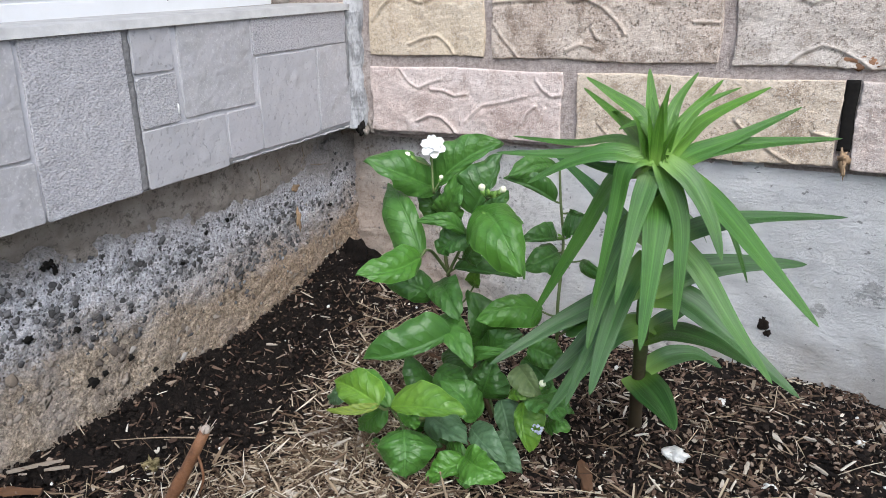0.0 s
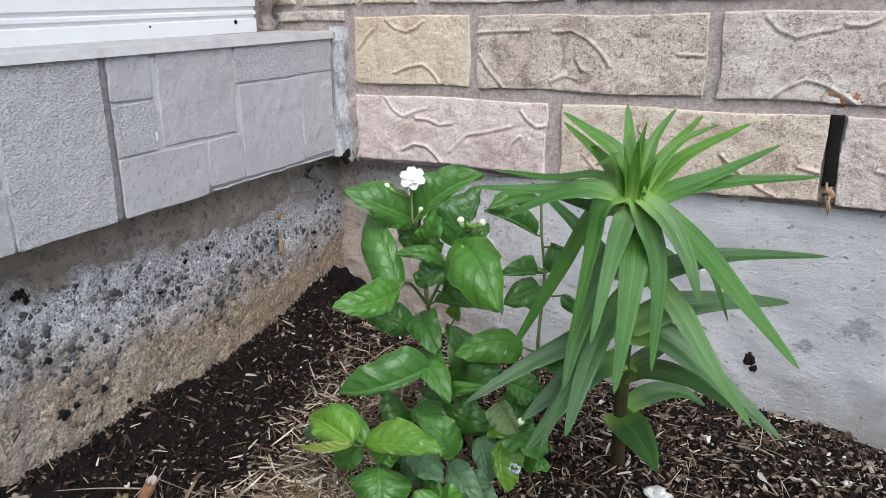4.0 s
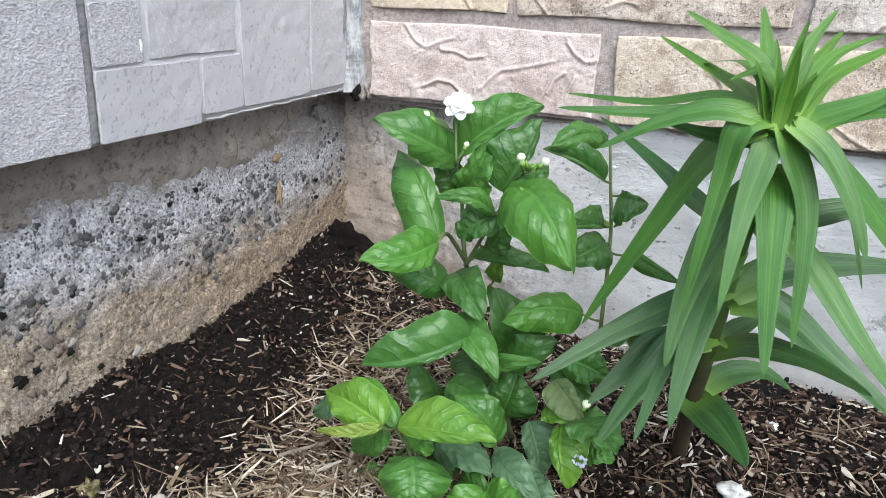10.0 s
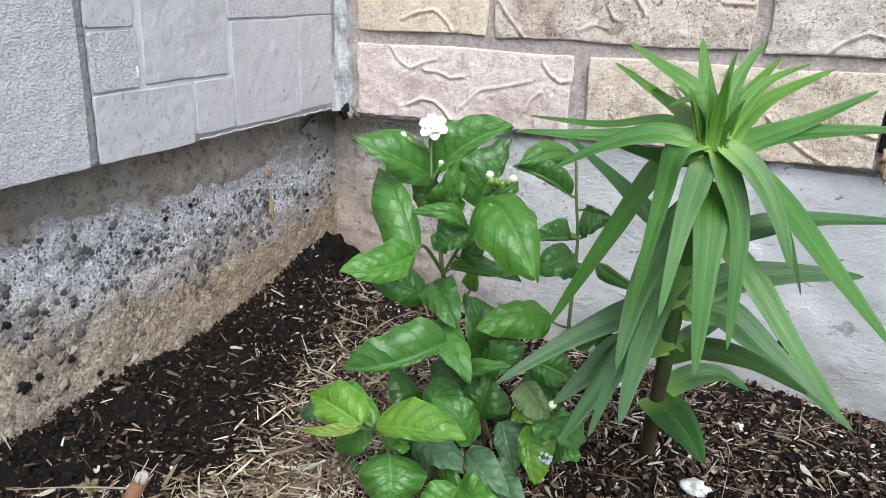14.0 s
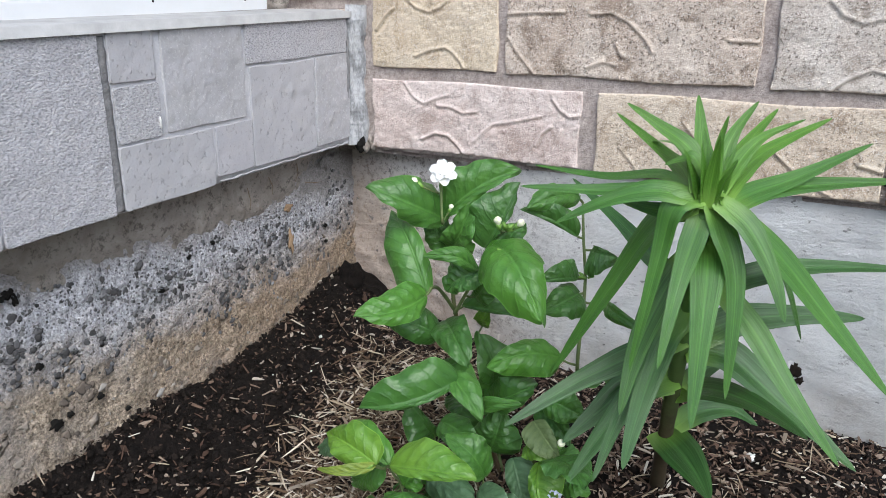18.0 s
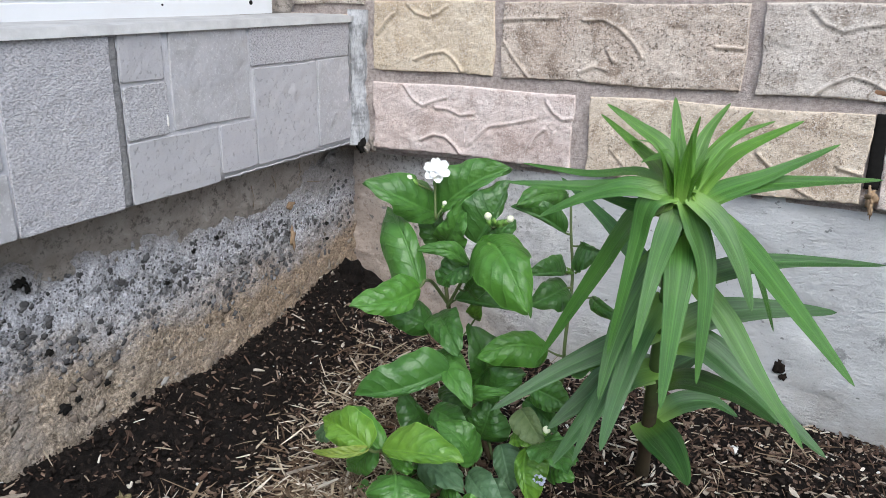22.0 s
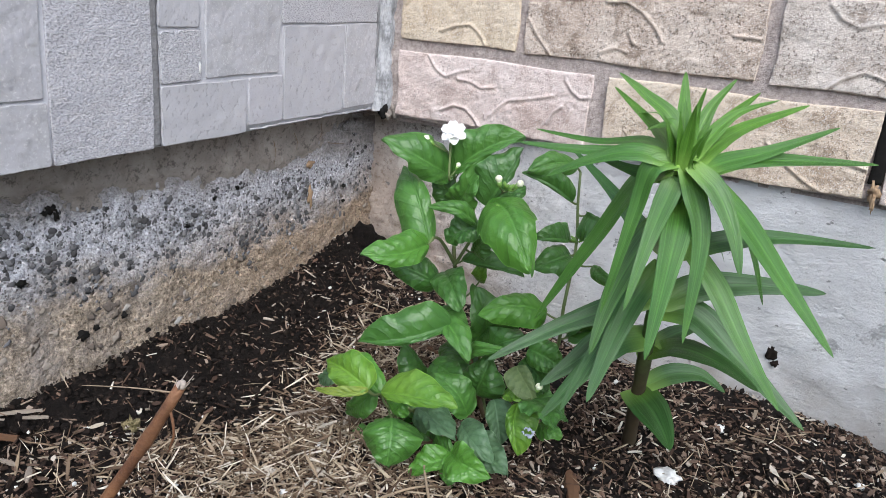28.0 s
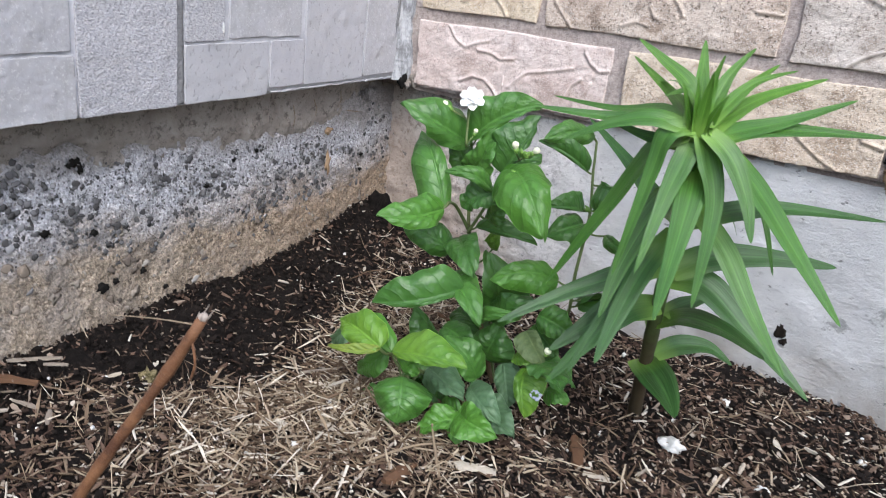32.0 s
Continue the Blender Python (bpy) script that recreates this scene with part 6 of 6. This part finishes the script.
for k, (x, y, s) in enumerate(((0.497, -0.210, 0.0105), (0.583, -0.228, 0.0055), (0.808, -0.222, 0.018), (0.03, -0.485, 0.004), (0.215, -0.375, 0.004), (0.435, -0.245, 0.004), (0.52, -0.075, 0.005), (0.655, -0.10, 0.005), (0.76, -0.10, 0.007), (0.235, -0.445, 0.006))):
    ob = lump("perlite_lump" if s < 0.015 else "white_stone", on_ground(x, y, s * 0.45), (s, s * 0.8, s * 0.7), M_PERLITE if s < 0.015 else M_PALESTONE, k + 1, 0.5)
    tagged(ob, "white crumbly perlite lump on the soil" if s < 0.015 else "pale whitish stone lying in the mulch", "perlite" if s < 0.015 else "stone", "perlite lumps on the soil" if s < 0.015 else "")
ob = lump("soil_clod", (-0.018, 0.002, 0.114), (0.018, 0.018, 0.021), M_SOIL, 3, 0.28)
tagged(ob, "dark round clod of soil heaped in the corner", "soil clod")
ob = lump("soil_clod", on_ground(0.055, -0.456, 0.004), (0.007, 0.006, 0.009), M_SCRAP, 6, 0.6)
tagged(ob, "brownish crumpled plant scrap on the soil", "plant scrap")

# a loose green leaf lying on the mulch
gl = thing("fallen_leaf", on_ground(0.738, -0.205), "loose bright green lily leaf lying on the mulch", "leaf")
b = on_ground(0.715, -0.155, 0.012)
strap_leaf(b, -68, 0.090, -0.002, 0.5, 0.012, 0.025, M_LILYNEW, gl, 900)
# dead leaf caught in the open joint
dl = thing("dead_leaf", (0.602, 0.0, 0.295), "shrivelled dry leaf caught in the open brick joint", "leaf")
under(lump("blade", (0.5995, -0.0015, 0.3105), (0.0045, 0.0028, 0.0085), M_DRYLEAF, 8, 0.9), dl)
under(lump("stalk", (0.6020, -0.0025, 0.2985), (0.0018, 0.0016, 0.0070), M_DRYLEAF, 11, 0.8), dl)

# flakes of mortar peeling from the footing
for k, (y, z, a, b, m) in enumerate(((-0.095, 0.190, 0.004, 0.011, M_DRYLEAF), (-0.098, 0.234, 0.007, 0.004, M_DRYLEAF), (-0.013, 0.279, 0.011, 0.010, M_ROUGH))):
    under(lump("mortar_flake", (FX + 0.006, y, z), (0.0016, a, b), m, 40 + k, 0.7), footing, "thin pale flake peeling from the wall")
# root hairs and dry stems hanging from the mortar band
for k, (y, z, dy, dz) in enumerate(((-0.165, 0.272, 0.0, -0.03), (-0.128, 0.278, 0.004, -0.022), (-0.075, 0.285, -0.006, -0.022), (-0.06, 0.258, 0.035, -0.005))):
    t, f = tube([(FX + 0.004, y, z), (FX + 0.008, y + dy * 0.5, z + dz * 0.5), (FX + 0.005, y + dy, z + dz)], [0.0005, 0.0005, 0.0002], 5)
    under(mesh_object("root_hair", t, f, M_STRAW), footing)


# ---------------------------------------------------------------- mulch
def chips(name, count, seed, area, ln, wd, th, m, density, label, bent=0.0, tilt=0.25, lift=0.004):
    """Many flat slivers in one mesh, thinned out by density(x, y)."""
    r = np.random.default_rng(seed)
    x, y = r.uniform(area[0], area[1], count * 6), r.uniform(area[2], area[3], count * 6)
    ok = r.random(x.size) < density(x, y)
    x, y = x[ok][:count], y[ok][:count]
    k = x.size
    L = ln[0] + (ln[1] - ln[0]) * r.random(k) ** 2.2
    W = 0.5 * (wd[0] + (wd[1] - wd[0]) * r.random(k) ** 2)
    T = 0.5 * r.uniform(th[0], th[1], k)
    az, ti, ro = r.uniform(0, math.pi, k), r.normal(0, tilt, k), r.normal(0, 0.5, k)
    d = np.stack([np.cos(az) * np.cos(ti), np.sin(az) * np.cos(ti), np.sin(ti)], -1)
    s = np.stack([-np.sin(az), np.cos(az), 0 * az], -1)
    n = np.cross(d, s)
    c_, s_ = np.cos(ro)[:, None], np.sin(ro)[:, None]
    s, n = s * c_ + n * s_, n * c_ - s * s_
    c = np.stack([x, y, ground_height(x, y) + np.abs(np.sin(ti)) * L * 0.35 + r.uniform(0.0005, lift, k)], -1)
    half = d * (L / 2)[:, None]
    mid = (n * r.normal(size=(k, 1)) + s * r.normal(size=(k, 1))) * (bent * L)[:, None]
    sec = [(-half, r.uniform(0.1, 1.0, k)), (mid, r.uniform(0.7, 1.2, k)), (half, r.uniform(0.1, 0.9, k))] if bent > 0 else [(-half, r.uniform(0.4, 1.0, k)), (half, r.uniform(0.4, 1.0, k))]
    V_ = []
    for off, kk in sec:
        for a, b in ((-1, -1), (1, -1), (1, 1), (-1, 1)):
            jag = d * (r.uniform(-0.13, 0.13, k) * L)[:, None]
            V_.append(c + off + s * (a * W * kk)[:, None] + n * (b * T)[:, None] + jag)
    V_ = np.stack(V_, 1)
    per = V_.shape[1]
    F_ = []
    for q in range(len(sec) - 1):
        F_ += [(4 * q + i, 4 * q + (i + 1) % 4, 4 * q + 4 + (i + 1) % 4, 4 * q + 4 + i) for i in range(4)]
    F_ += [(3, 2, 1, 0), tuple(per - 4 + i for i in range(4))]
    F_ = (np.array(F_)[None] + (np.arange(k) * per)[:, None, None]).reshape(-1, 4)
    return tagged(mesh_object(name, V_.reshape(-1, 3), F_, m, False), label, "mulch", kind="stuff")


def bare(x, y):
    """How bare the dark soil strip beside the footing is, 0 to 1."""
    edge = 0.022 + 0.023 * np.clip((-0.06 - y) / 0.10, 0, 1) + 0.050 * np.clip((-0.16 - y) / 0.12, 0, 1) - 0.085 * np.clip((-0.42 - y) / 0.08, 0, 1) + 0.015 * np.sin(30 * y)
    return smooth_step(edge + 0.05, edge - 0.03, x)


def blob(x, y, cx, cy, sx_, sy_):
    return np.exp(-(((x - cx) / sx_) ** 2 + ((y - cy) / sy_) ** 2))


def strawy(x, y):
    return np.minimum(1.0, blob(x, y, 0.21, -0.41, 0.12, 0.13) + 0.8 * blob(x, y, 0.17, -0.15, 0.07, 0.11) + 0.14 * blob(x, y, 0.62, -0.37, 0.25, 0.07) + 0.80 * blob(x, y, 0.84, -0.31, 0.16, 0.10))


def dark_patch(x, y):
    return np.minimum(1.0, 0.7 * blob(x, y, 0.45, -0.23, 0.06, 0.05) + 0.6 * blob(x, y, 0.64, -0.14, 0.06, 0.12) + 0.5 * blob(x, y, 0.60, -0.27, 0.05, 0.03) + 0.8 * blob(x, y, 0.03, -0.46, 0.09, 0.07))


AREA = (-0.045, 1.05, -0.82, 0.010)
chips("wood_mulch", 22000, 101, AREA, (0.003, 0.013), (0.0012, 0.0052), (0.0006, 0.0020), M_CHIP, lambda x, y: (1 - 0.70 * bare(x, y)) * (1 - 0.55 * dark_patch(x, y)) * (1 - 0.1 * strawy(x, y)), "shredded brown wood mulch scattered on the soil", 0.04, 0.38)
chips("fine_mulch", 20000, 108, AREA, (0.0015, 0.007), (0.0005, 0.0019), (0.0004, 0.0012), M_CHIP, lambda x, y: (1 - 0.45 * bare(x, y)) * (1 - 0.3 * dark_patch(x, y)), "fine dark mulch flakes strewn on the soil", 0.0, 0.5, 0.005)
chips("straw_mulch", 13000, 102, AREA, (0.005, 0.032), (0.0006, 0.0028), (0.0005, 0.0012), M_STRAW, lambda x, y: (1 - 0.95 * bare(x, y)) * (0.03 + strawy(x, y)) * (1 - 0.7 * dark_patch(x, y)), "dry tan straw and shredded stalks on the soil", 0.015, 0.32, 0.006)
chips("mulch_fibre", 1900, 103, AREA, (0.012, 0.050), (0.0003, 0.0008), (0.0003, 0.0006), M_STRAW, lambda x, y: (1 - 0.92 * bare(x, y)) * (0.09 + 0.8 * strawy(x, y)), "fine dry plant fibres in the mulch", 0.06, 0.35, 0.007)
chips("pale_chip", 2700, 104, AREA, (0.002, 0.019), (0.0008, 0.0044), (0.0008, 0.0018), M_PALE, lambda x, y: (1 - 0.72 * bare(x, y)) * (1 - 0.5 * dark_patch(x, y)) * (0.45 + 0.55 * smooth_step(0.45, 0.75, x) + 0.3 * strawy(x, y)), "pale cream wood chips among the mulch", 0.03, 0.35, 0.006)
r = np.random.default_rng(105)
cx, cy = r.uniform(-0.045, 1.05, 60000), r.uniform(-0.80, 0.012, 60000)
ok = r.random(cx.size) < 0.25 + 0.75 * np.maximum(bare(cx, cy), dark_patch(cx, cy))
cx, cy = cx[ok], cy[ok]
cs = 0.0006 + 0.0034 * r.random(cx.size) ** 3.2
tagged(scatter("soil_crumbs", np.stack([cx, cy, ground_height(cx, cy) + cs * 0.5 + 0.001], -1), cs, M_CLOD, None, 106, 0.25), "dark loose soil crumbs", "soil", kind="stuff")
px_, py_ = r.uniform(-0.045, 1.05, 280), r.uniform(-0.80, 0.005, 280)
ps = 0.0006 + 0.0020 * r.random(px_.size) ** 3
tagged(scatter("perlite_grains", np.stack([px_, py_, ground_height(px_, py_) + 0.003], -1), ps, M_PERLITE, None, 107, 0.2), "scattered white perlite grains in the soil", "perlite", kind="stuff")
# the bed goes on around the corner plot, strewn more thinly
WIDE = (-0.045, 2.4, -2.0, 0.0)
chips("outer_mulch", 9000, 121, WIDE, (0.004, 0.022), (0.0012, 0.0050), (0.0006, 0.0022), M_CHIP, lambda x, y: ((x > 0.95) | (y < -0.74)) * 1.0, "brown mulch spread over the rest of the bed", 0.04, 0.3)
chips("outer_straw", 4000, 122, WIDE, (0.006, 0.032), (0.0005, 0.0022), (0.0004, 0.0011), M_STRAW, lambda x, y: ((x > 0.95) | (y < -0.74)) * 1.0, "dry straw spread over the rest of the bed", 0.03, 0.3)
